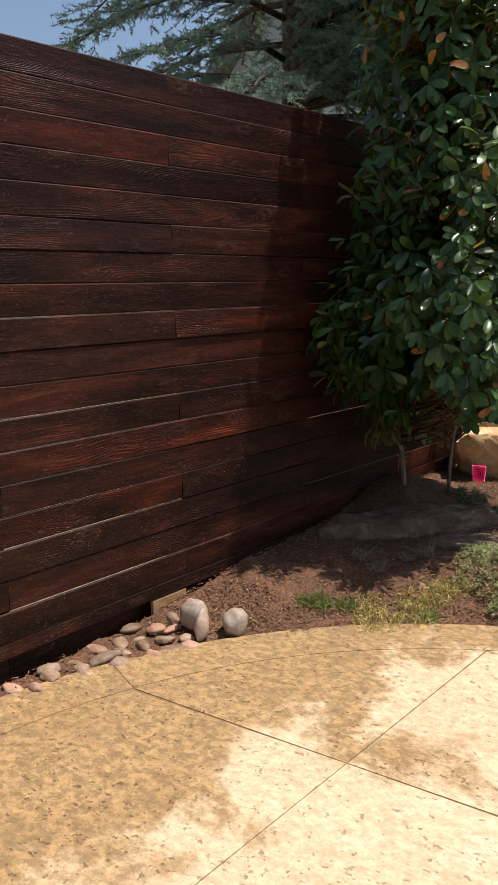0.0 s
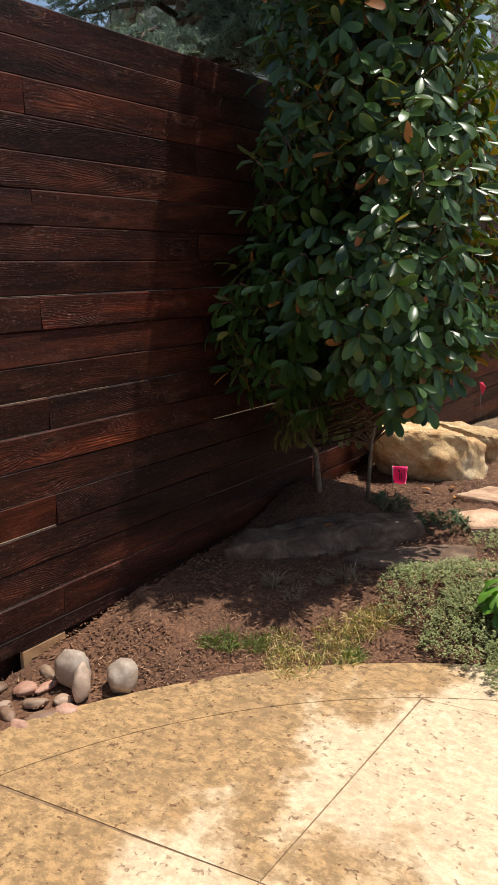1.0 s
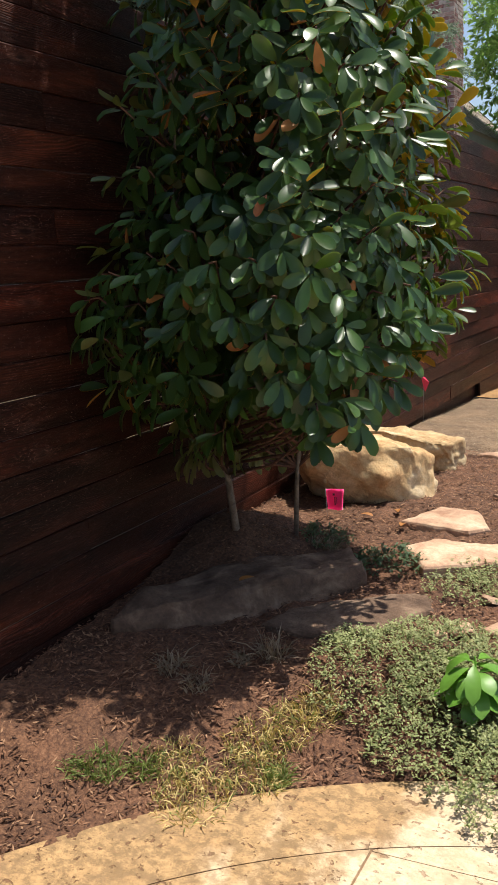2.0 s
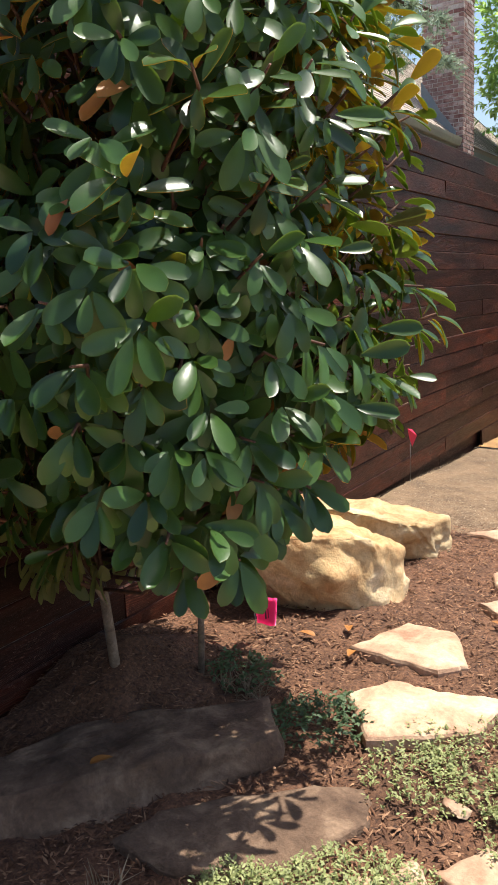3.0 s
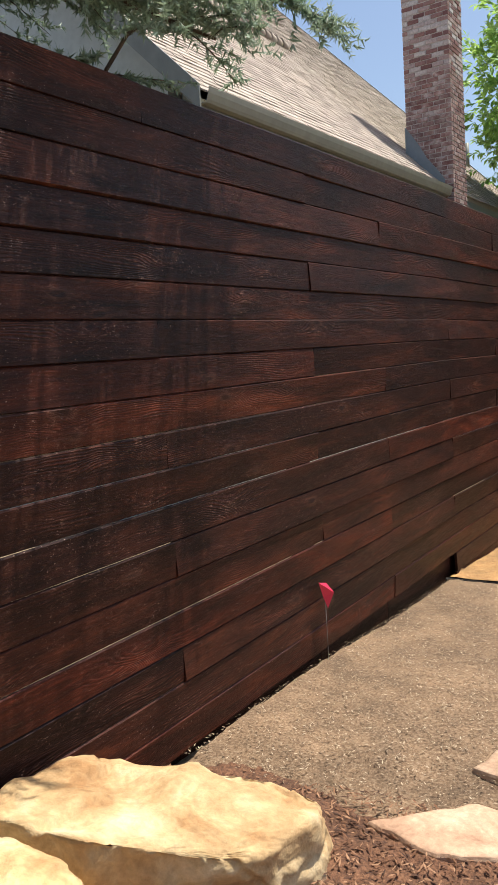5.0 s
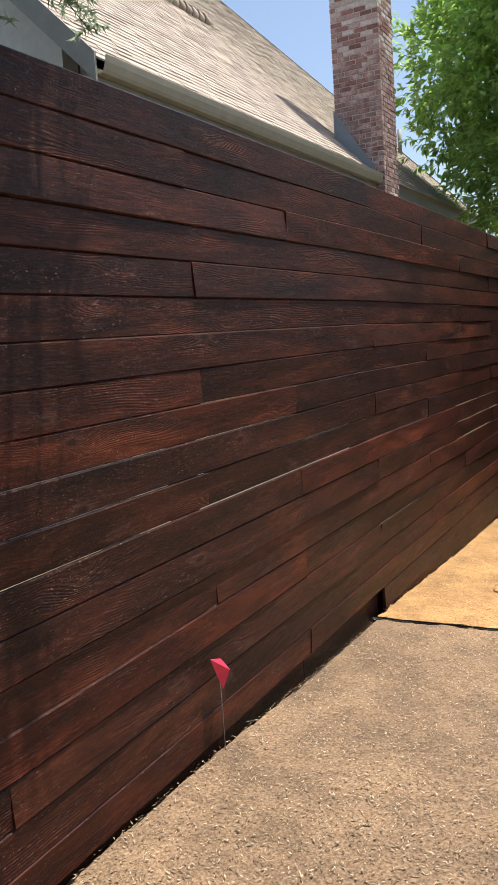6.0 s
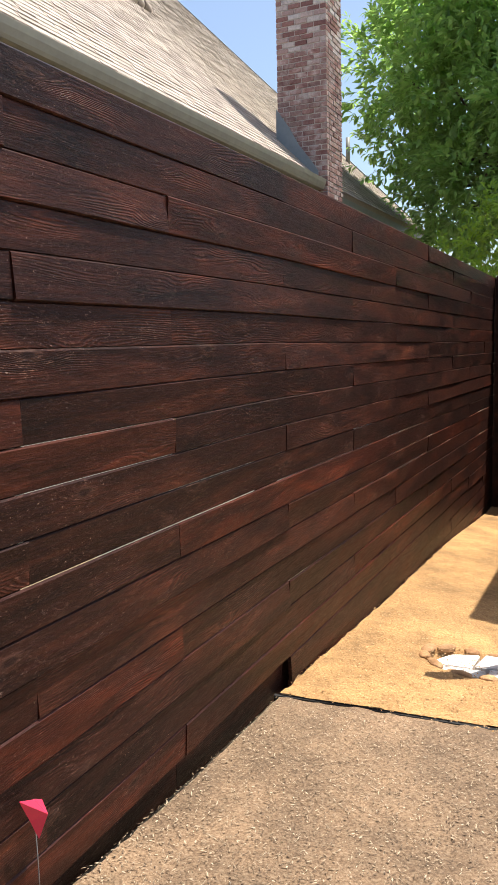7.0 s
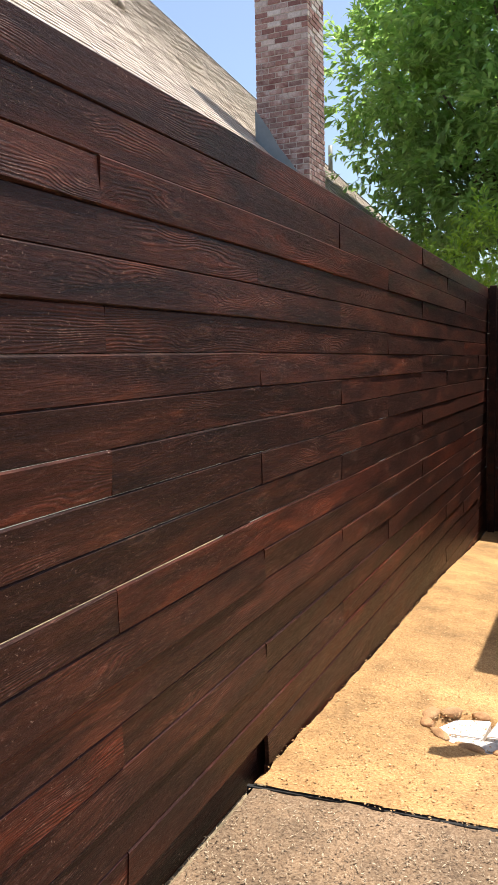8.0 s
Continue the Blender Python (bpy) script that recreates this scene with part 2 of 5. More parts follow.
WOOD = stained_wood()
CONCRETE = concrete()
MULCH = soil("brown_mulch", (0.045, 0.019, 0.010), (0.125, 0.056, 0.028), (0.23, 0.115, 0.06))
GRIT = soil("grey_brown_grit", (0.085, 0.049, 0.027), (0.19, 0.12, 0.068), (0.31, 0.22, 0.14), 90.0, 0.012)
GRANITE = soil("orange_granite_sand", (0.22, 0.11, 0.035), (0.36, 0.20, 0.075), (0.50, 0.31, 0.14), 80.0, 0.012)
EARTH = soil("dry_earth", (0.10, 0.07, 0.04), (0.20, 0.15, 0.09), (0.30, 0.24, 0.15), 30.0)
BOULDER = rock("yellow_sandstone", (0.44, 0.25, 0.105), (0.66, 0.48, 0.25), (0.82, 0.70, 0.46), 4.0, 0.85, 0.026)
PEBBLE = rock("river_pebble", (0.20, 0.12, 0.08), (0.32, 0.22, 0.15), (0.45, 0.35, 0.27), 7.0, 0.6, 0.004)
FLAG = rock("pink_sandstone", (0.33, 0.19, 0.12), (0.53, 0.37, 0.25), (0.66, 0.52, 0.38), 6.0, 0.85, 0.012)
# dusty brown sandstone, darkened further so the tree's shade is in its colour
DUSTY_SHADED = rock("dusty_shaded_brown_sandstone", (0.070, 0.042, 0.026), (0.145, 0.095, 0.062), (0.26, 0.185, 0.125), 8.0, 0.9, 0.028)
JOINT = rock("brown_joint_grit", (0.16, 0.09, 0.045), (0.24, 0.15, 0.08), (0.34, 0.23, 0.13), 12.0, 0.9, 0.004, jitter=False)
BARK = rock("grey_bark", (0.05, 0.035, 0.025), (0.12, 0.09, 0.065), (0.2, 0.16, 0.12), 18.0, 0.9, 0.01)
# ---- the fence along the yard ----
ROW, TOP = 0.14, 2.52
STUDS = [-4.9, -3.8, -2.75, -1.7, -0.65, 0.43, 1.5, 2.57, 3.63, 4.7, 5.8, 6.93, 7.95, 9.135, 10.0, 11.12, 12.25, 13.3, 14.4, 15.5, 16.5, 17.5]
FENCE_A, FENCE_B = -6.0, 18.3


def top_at(y):
    return TOP - 0.010 * max(0.0, y - 11.0)


def board_mesh(y0, y1, z0, z1, seed):
    rnd = random.Random(seed)
    bm = bmesh.new()
    n = max(3, int((y1 - y0) / 0.22))
    prof = [(-0.019, -0.03), (-0.019, 0.965), (-0.0065, 1.0), (0.0, 0.955), (0.0, 0.02), (-0.005, 0.0)]
    bow, off, lean = rnd.uniform(-0.003, 0.004), rnd.uniform(-0.0035, 0.0035), rnd.uniform(-0.005, 0.005)
    rings = []
    for i in range(n + 1):
        s = i / n
        y = y0 + (y1 - y0) * s
        drop = top_at(y) - TOP
        wob = 0.0006 * noise.noise(Vector((y * 1.7, seed * 3.1, 0)))
        cup = 0.005 * noise.noise(Vector((y * 0.8, seed * 5.3, 7)))
        rings.append([bm.verts.new((x + off + cup + (lean * (w - 0.5) * 2) + bow * math.sin(s * math.pi), y, z0 + (z1 - z0) * w + wob + drop)) for x, w in prof])
    for a, b in zip(rings, rings[1:]):
        for k in range(6):
            bm.faces.new((a[k], b[k], b[(k + 1) % 6], a[(k + 1) % 6]))
    bm.faces.new(rings[0])
    bm.faces.new(rings[-1][::-1])
    bmesh.ops.recalc_face_normals(bm, faces=bm.faces)
    return bm


def build_fence():
    fence = empty("fence", "tall fence of horizontal dark red-brown stained boards", "fence", (0, 6, 0), kind="structure")
    fence.location = (0, 0, 0)
    seed = 0
    for r in range(1, 23):
        joints = [y for i, y in enumerate(STUDS) if (i - 14 - r) % 3 == 0]
        lo, hi = FENCE_A, FENCE_B
        z1, z0 = TOP - (r - 1) * ROW, TOP - r * ROW
        spans = [(lo, hi)]
        if r == 19:
            spans, z0 = [(lo, 5.6), (11.12, hi)], z0
        elif r == 20:
            spans = [(11.12, hi)]
        elif r == 21:
            spans = [(13.3, hi)]
        elif r == 22:
            spans = [(15.5, hi)]
        for lo, hi in spans:
            cuts = [lo] + [j for j in joints if lo + 0.05 < j < hi - 0.05] + [hi]
            for a, b in zip(cuts, cuts[1:]):
                seed += 1
                zb = z0 + 0.07 if r == 19 and b < 6 else z0
                gap = 0.0045 if r == 8 and 2.0 < (a + b) / 2 < 6 else 0.0010
                part("board", board_mesh(a + 0.0008, b - 0.0008, zb + gap, z1, seed), WOOD, fence)
    # added dark backing that keeps the shaded gap under the fence black
    for a, b in zip(STUDS, STUDS[1:] + [FENCE_B]):
        drop = min(ground_z(0, a), ground_z(0, b))
        part("kickboard", box(bmesh.new(), (-0.075, a + 0.001, drop - 0.25), (-0.055, b - 0.001, drop + 0.20), 0.002), WOOD, fence)
    for y in STUDS[1::2]:
        if y < FENCE_B:
            bm = box(bmesh.new(), (-0.175, y - 0.045, ground_z(-0.1, y) - 0.3), (-0.080, y + 0.045, TOP - 0.12), 0.004)
            part("post", bm, WOOD, fence)
    return fence


def build_end_fence():
    fence = empty("end_fence", "dark stained board fence closing the far end of the yard", "fence", kind="structure")
    for r in range(22):
        z1 = 2.44 - r * ROW
        for k in range(3):
            bm = box(bmesh.new(), (-0.1 + 2.4 * k, 18.34 + random.uniform(-0.003, 0.003), z1 - ROW + 0.002), (-0.1 + 2.4 * (k + 1) - 0.003, 18.36, z1), 0.002)
            part("board", bm, WOOD, fence)
    part("post", box(bmesh.new(), (0.03, 18.22, -0.9), (0.11, 18.31, 2.46), 0.004), WOOD, fence)
    return fence


# ---- ground ----
def sheet(name, xs, ys, height, material, keep=None, smooth_faces=True):
    verts, faces, idx = [], [], {}
    for j, y in enumerate(ys):
        for i, x in enumerate(xs):
            verts.append((x, y, height(x, y)))
    w = len(xs)
    for j in range(len(ys) - 1):
        for i in range(w - 1):
            if keep is None or keep((xs[i] + xs[i + 1]) / 2, (ys[j] + ys[j + 1]) / 2):
                a = j * w + i
                faces.append((a, a + 1, a + w + 1, a + w))
    used = sorted({v for f in faces for v in f})
    back = {v: k for k, v in enumerate(used)}
    return pieces(name, [verts[v] for v in used], [[back[v] for v in f] for f in faces], material, smooth=smooth_faces)


def lumps(x, y, amp, freq):
    return amp * noise.fractal(Vector((x * freq, y * freq, 3.3)), 0.8, 2.1, 4)


def in_patio(x, y, r=R_EDGE):
    return math.hypot(x - CX, y - CY) < r


def seam_y(x):
    return 10.945 + 0.07 * x


def build_ground():
    near = np.arange(-14, 14.01, 0.4)
    xs = np.concatenate(([-600, -200, -80, -40, -22], near, [22, 40, 80, 200, 600]))
    ys = np.concatenate(([-600, -200, -80, -40, -22, -16, -12], np.arange(-9, 32, 0.4), [40, 60, 120, 300, 900]))
    tagged(sheet("ground", xs, ys, lambda x, y: ground_z(x, y) - 0.06, EARTH), "dry brown earth running on beyond the yard", "ground", kind="structure")
    xs, ys = np.arange(0.012, 3.4, 0.02), np.arange(2.2, 8.6, 0.02)
    tagged(sheet("mulch_bed", xs, ys, lambda x, y: ground_z(x, y) + lumps(x, y, 0.022, 5.0) + lumps(x, y, 0.010, 22.0), MULCH,
                 lambda x, y: not in_patio(x, y, R_EDGE - 0.03) and y < 7.75 + 0.25 * x + 0.12 * math.sin(x * 5)), "lumpy brown shredded bark mulch bed", "mulch bed", kind="structure")
    xs, ys = np.arange(0.012, 3.6, 0.03), np.arange(0.0, 3.6, 0.03)
    tagged(skewed("grit_path", xs, ys, lambda x, y: ground_z(x, y) + lumps(x, y, 0.010, 4.0) + lumps(x, y, 0.006, 20.0) - 0.05 * smooth(8.2, 7.6, y - 0.25 * x), GRIT, -1),
           "grey-brown gritty soil with wood chips", "path", kind="structure")
    xs, ys = np.arange(0.012, 3.6, 0.04), np.concatenate((np.arange(0.0, 1.6, 0.025), np.arange(1.6, 7.6, 0.05)))
    tagged(skewed("granite_yard", xs, ys, lambda x, y: ground_z(x, y) + 0.014 + lumps(x, y, 0.005, 2.5) + lumps(x, y, 0.005, 18.0) - pit(x, y), GRANITE, 1),
           "orange crushed granite yard floor", "ground", kind="structure")
    # black strip standing in for the shadow line between the two
    bm = bmesh.new()
    rows = []
    for i in range(61):
        x = -0.02 + i * 0.06
        y = seam_y(x) + 0.006 * math.sin(x * 4)
        z = ground_z(x, y)
        rows.append([bm.verts.new((x, y + dy, z + dz)) for dy, dz in ((-0.010, -0.10), (-0.010, 0.004), (0.004, 0.008), (0.008, -0.10))])
    for a, b in zip(rows, rows[1:]):
        for k in range(3):
            bm.faces.new((a[k], b[k], b[k + 1], a[k + 1]))
    bmesh.ops.recalc_face_normals(bm, faces=bm.faces)
    tagged(obj("edging_strip", bm, SHADOW_BLACK), "black strip standing in for the shadow line between grit and granite", "edging", kind="structure")


def skewed(name, xs, ys, height, material, sign):
    """A sheet whose near rim follows the seam of grit and granite."""
    verts, faces = [], []
    for d in ys:
        for i, x in enumerate(xs):
            y = seam_y(x) + sign * d
            if i == 0:
                x += 0.016 * noise.noise(Vector((y * 7, 2, 0)))
            verts.append((x, y, height(x, y)))
    w = len(xs)
    for j in range(len(ys) - 1):
        for i in range(w - 1):
            a = j * w + i
            f = (a, a + 1, a + w + 1, a + w)
            faces.append(f if sign > 0 else f[::-1])
    return pieces(name, verts, faces, material, smooth=True)


PIT = (0.80, 12.08)


def pit(x, y):
    d = math.hypot((x - PIT[0]) / 0.30, (y - PIT[1]) / 0.22)
    return 0.07 * smooth(1.05, 0.75, d)


# ---- patio slabs with tooled joints ----
def slab(name, ring, parent, z=PATIO_Z):
    bm = bmesh.new()
    top = [bm.verts.new((x, y, z)) for x, y in ring]
    face = bm.faces.new(top)
    if face.normal.z < 0:
        face.normal_flip()
    out = bmesh.ops.inset_region(bm, faces=[face], thickness=0.006, depth=0.0)
    rim = [v for v in bm.verts if v in set(top)]
    for v in rim:
        v.co.z -= 0.006
    res = bmesh.ops.extrude_edge_only(bm, edges=[e for e in bm.edges if e.is_boundary])
    for v in res["geom"]:
        if isinstance(v, bmesh.types.BMVert):
            v.co.z = z - 0.09
    bmesh.ops.recalc_face_normals(bm, faces=bm.faces)
    return part(name, bm, CONCRETE, parent)


def arc(r, a0, a1, n):
    return [(CX + r * math.cos(radians(a0 + (a1 - a0) * i / n)), CY + r * math.sin(radians(a0 + (a1 - a0) * i / n))) for i in range(n + 1)]


def angle_of(x, y):
    return math.degrees(math.atan2(y - CY, x - CX))


def build_patio():
    patio = empty("patio", "tan acid-stained textured concrete patio with tooled joints", "patio", kind="structure")
    g = 0.0020
    j1 = lambda x: 2.81 + 0.13 * (x - 0.53)
    ang = angle_of(0.53, 2.81)
    da = math.degrees(g / R_BAND)
    # border band, cut by the first joint
    slab("slab", arc(R_BAND + g, 378, ang + da, 60) + arc(R_EDGE, ang + da, 378, 60), patio)
    slab("slab", arc(R_BAND + g, ang - da, 20, 60) + arc(R_EDGE, 20, ang - da, 60), patio)
    xj = 1.51
    yj = CY + math.sqrt((R_BAND - g) ** 2 - (xj - CX) ** 2)
    r = R_BAND - g
    right = CX + math.sqrt(r * r - (2.9 - CY) ** 2) - 0.12
    low = CY - math.sqrt(r * r - (xj - CX) ** 2) + 0.02
    a1 = angle_of(right, j1(right))
    j3 = lambda x: 4.045 + 0.10 * (x - 1.36)
    # inner field
    slab("slab", [(xj - g, j1(xj) + g)] + arc(r, angle_of(xj, yj) + 0.15, ang - da, 24) , patio)
    slab("slab", [(xj - g, j1(xj) - g)] + [(0.53 + 0.02, j1(0.55) - g)] + arc(r, ang + da + 0.3, angle_of(xj, low) % 360 - 0.3, 40) + [(xj - g, low)], patio)
    a3 = angle_of(3.42, j3(3.42))
    slab("slab", [(xj + g, j1(xj) + g)] + arc(r, a1 + 0.5, a3 - 0.1, 30) + [(xj + g, j3(xj) - g * 0.6)], patio)
    slab("slab", arc(r, a3 + 0.1, angle_of(xj, yj) - 0.2, 30) + [(xj + g, j3(xj) + g * 0.6)], patio)
    slab("slab", [(xj + g, j1(xj) - g), (xj + g, low)] + arc(r, angle_of(xj, low) % 360 + 0.3, 360 + a1 - 0.5, 60), patio)
    bm = bmesh.new()
    bmesh.ops.create_circle(bm, cap_ends=True, segments=64, radius=R_EDGE - 0.02, matrix=pose(CX, CY, PATIO_Z - 0.009))
    part("joint_bed", bm, JOINT, patio)
    return patio


# near-black colour for the shadow under the granite's rim
SHADOW_BLACK = soil("black_shadow_line", (0.008, 0.008, 0.008), (0.015, 0.014, 0.013), (0.03, 0.027, 0.025), 40.0, 0.002)
build_fence()
build_end_fence()
build_ground()
build_patio()


# ---- the neighbour's house behind the fence ----
EAVE_X, EAVE_Z, SLOPE, Y_NEAR, Y_FAR = -2.6, 4.05, 0.985, 11.95, 25.6
RIDGE_X = -10.2


def roof_z(x):
    return EAVE_Z + SLOPE * (EAVE_X - x)


def shingle_material():
    m = Mat("weathered_tan_shingles", 0.9)
    c = m.ramp(m.random(), (0.0, (0.26, 0.21, 0.165)), (0.5, (0.37, 0.31, 0.255)), (1.0, (0.46, 0.39, 0.33)))
    i = m.ramp(m.island(), (0.0, 0.75), (1.0, 1.2))
    c = m.mix(1.0, c, i, "MULTIPLY")
    c = m.mix(0.6, c, m.ramp(m.noise(60, 4), (0.3, 0.6), (0.7, 1.3)), "MULTIPLY")
    m.color(c)
    m.bump(m.noise(120, 4), 0.5, 0.004)
    return m.m


def paint(name, c, rough=0.5):
    m = Mat(name, rough)
    m.color(m.mix(0.35, c, m.ramp(m.noise(7, 5), (0.3, 0.6), (0.7, 1.2)), "MULTIPLY"))
    m.bump(m.noise(40, 4), 0.1, 0.003)
    return m.m


SHINGLE = shingle_material()
TRIM = paint("dull_green_grey_paint", (0.22, 0.23, 0.21))
GUTTER = paint("tan_green_gutter_paint", (0.34, 0.32, 0.25))
SIDING = paint("pale_blue_grey_paint", (0.45, 0.50, 0.50))


WING_X, Y_MAIN = -5.85, 19.45


def prism(ring, y0, y1):
    """A ring of (x, z) drawn out along y."""
    bm = bmesh.new()
    a = [bm.verts.new((x, y0, z)) for x, z in ring]
    b = [bm.verts.new((x, y1, z)) for x, z in ring]
    bm.faces.new(a)
    bm.faces.new(b[::-1])
    for k in range(len(ring)):
        bm.faces.new((a[k], b[k], b[(k + 1) % len(ring)], a[(k + 1) % len(ring)]))
    bmesh.ops.recalc_face_normals(bm, faces=bm.faces)
    return bm


def shingle_courses(y0, y1, ridge, seed):
    rnd = random.Random(seed)
    verts, faces = [], []
    course, run = 0.112, math.hypot(1, SLOPE)
    for c in range(int((EAVE_X - ridge) * run / course)):
        d0, d1 = c * course / run, (c + 1.25) * course / run
        y = y0 - rnd.uniform(0, 0.3)
        while y < y1:
            w = rnd.uniform(0.16, 0.33)
            a, b = max(y, y0 - 0.01), min(y + w - 0.006, y1 + 0.01)
            y += w
            if b - a < 0.03:
                continue
            th = rnd.choice((0.006, 0.008, 0.012))
            x0, x1 = EAVE_X + 0.03 - d0, EAVE_X + 0.03 - d1
            z0, z1 = roof_z(x0), roof_z(x1)
            nx, nz = 0.70 * th, 0.71 * th
            k = len(verts)
            verts += [(x0, a, z0 - 0.01), (x0, b, z0 - 0.01), (x0 + nx, b, z0 + nz), (x0 + nx, a, z0 + nz), (x1, b, z1 - 0.002), (x1, a, z1 - 0.002)]
            faces += [(k, k + 1, k + 2, k + 3), (k + 3, k + 2, k + 4, k + 5), (k + 1, k + 4, k + 2), (k, k + 3, k + 5)]
    return verts, faces


def build_house():
    house = empty("neighbour_house", "neighbour's house with a steep tan shingle roof and gutter", "house")
    part("wall", box(bmesh.new(), (EAVE_X - 0.62, Y_NEAR + 0.56, -1.2), (EAVE_X - 0.42, Y_FAR - 0.52, EAVE_Z + 0.2)), SIDING, house)
    for ridge, ys in ((WING_X, (Y_NEAR + 0.35,)), (RIDGE_X, (Y_MAIN + 0.12, Y_FAR - 0.5))):
        far_x = 2 * ridge - EAVE_X
        ring = [(EAVE_X - 0.64, -1.2), (far_x + 0.62, -1.2), (far_x + 0.62, EAVE_Z + 0.4), (ridge, roof_z(ridge) - 0.3), (EAVE_X - 0.64, EAVE_Z + 0.4)]
        for y in ys:
            part("wall", prism(ring, y, y + 0.2), SIDING, house)
    t = 0.10
    for ridge, y0, y1, seed in ((WING_X, Y_NEAR, Y_MAIN, 4), (RIDGE_X, Y_MAIN, Y_FAR, 5)):
        far_x, rz = 2 * ridge - EAVE_X, roof_z(ridge)
        front = part("roof", prism([(EAVE_X, EAVE_Z - 0.012), (ridge, rz - 0.012), (ridge, rz - t), (EAVE_X, EAVE_Z - t)], y0, y1), SHINGLE, house, "weathered tan asphalt shingle roof")
        part("roof", prism([(far_x, EAVE_Z - 0.012), (ridge, rz - 0.012), (ridge, rz - t), (far_x, EAVE_Z - t)], y0, y1), SHINGLE, house, "weathered tan asphalt shingle roof")
        verts, faces = shingle_courses(y0, y1, ridge, seed)
        tagged(pieces("shingles", verts, faces, SHINGLE, front), kind="stuff")
    # fascia, gutter and rake boards
    part("fascia", box(bmesh.new(), (EAVE_X - 0.03, Y_NEAR, EAVE_Z - 0.30), (EAVE_X - 0.005, Y_FAR, EAVE_Z - 0.02)), TRIM, house)
    part("soffit", box(bmesh.new(), (EAVE_X - 0.45, Y_NEAR + 0.02, EAVE_Z - 0.32), (EAVE_X - 0.035, Y_FAR, EAVE_Z - 0.29)), TRIM, house)
    bm = bmesh.new()
    prof = [(0.0, -0.02), (0.0, -0.15), (0.07, -0.15), (0.085, -0.12), (0.105, -0.07), (0.115, -0.02), (0.122, -0.02), (0.112, -0.075), (0.092, -0.13), (0.075, -0.158), (-0.004, -0.158), (-0.004, -0.02)]
    for y0, y1 in ((Y_NEAR, 18.72),):
        a = [bm.verts.new((EAVE_X + x, y0, EAVE_Z + z)) for x, z in prof]
        b = [bm.verts.new((EAVE_X + x, y1, EAVE_Z + z)) for x, z in prof]
        for k in range(len(prof)):
            bm.faces.new((a[k], b[k], b[(k + 1) % len(prof)], a[(k + 1) % len(prof)]))
        bm.faces.new(a)
        bm.faces.new(b[::-1])
    bmesh.ops.recalc_face_normals(bm, faces=bm.faces)
    part("gutter", bm, GUTTER, house, "painted metal gutter")
    for ridge, y in ((WING_X, Y_NEAR - 0.03), (RIDGE_X, Y_FAR + 0.015)):
        for sx in (0, 1):
            e = EAVE_X + 0.02 if sx == 0 else 2 * ridge - EAVE_X - 0.02
            part("rake_board", prism([(e, EAVE_Z + 0.02), (ridge, roof_z(ridge) + 0.02), (ridge, roof_z(ridge) - 0.22), (e, EAVE_Z - 0.22)], y, y + 0.025), TRIM, house)
    # ridge cap tiles of the near wing
    n = int((Y_MAIN - Y_NEAR) / 0.2)
    ridge_cap = part("ridge_cap", prism([(WING_X - 0.05, roof_z(WING_X) - 0.05), (WING_X, roof_z(WING_X) + 0.01), (WING_X + 0.05, roof_z(WING_X) - 0.05)], Y_NEAR, Y_MAIN), SHINGLE, house)
    for i in range(n):
        y = Y_NEAR + i * 0.2
        z = roof_z(WING_X) - 0.02
        part("cap_tile", tube(bmesh.new(), [(WING_X, y, z + 0.02), (WING_X, y + 0.23, z)], [0.125, 0.10], 8), SHINGLE, ridge_cap)
    # vent pipe
    bm = tube(bmesh.new(), [(-4.2, 25.0, roof_z(-4.2) - 0.1), (-4.2, 25.0, roof_z(-4.2) + 0.55)], [0.05, 0.05], 10)
    part("vent_pipe", bm, TRIM, house)
    return house


build_house()


# ---- brick chimney ----
BRICK_M = rock("old_mixed_brick", (0.19, 0.090, 0.085), (0.34, 0.235, 0.22), (0.54, 0.50, 0.50), 5.0, 0.9, 0.006)
MORTAR = rock("grey_mortar", (0.38, 0.34, 0.31), (0.48, 0.44, 0.41), (0.58, 0.54, 0.51), 12.0, 0.9, 0.006, jitter=False)
LEAD = paint("blue_grey_flashing", (0.22, 0.26, 0.28), 0.4)


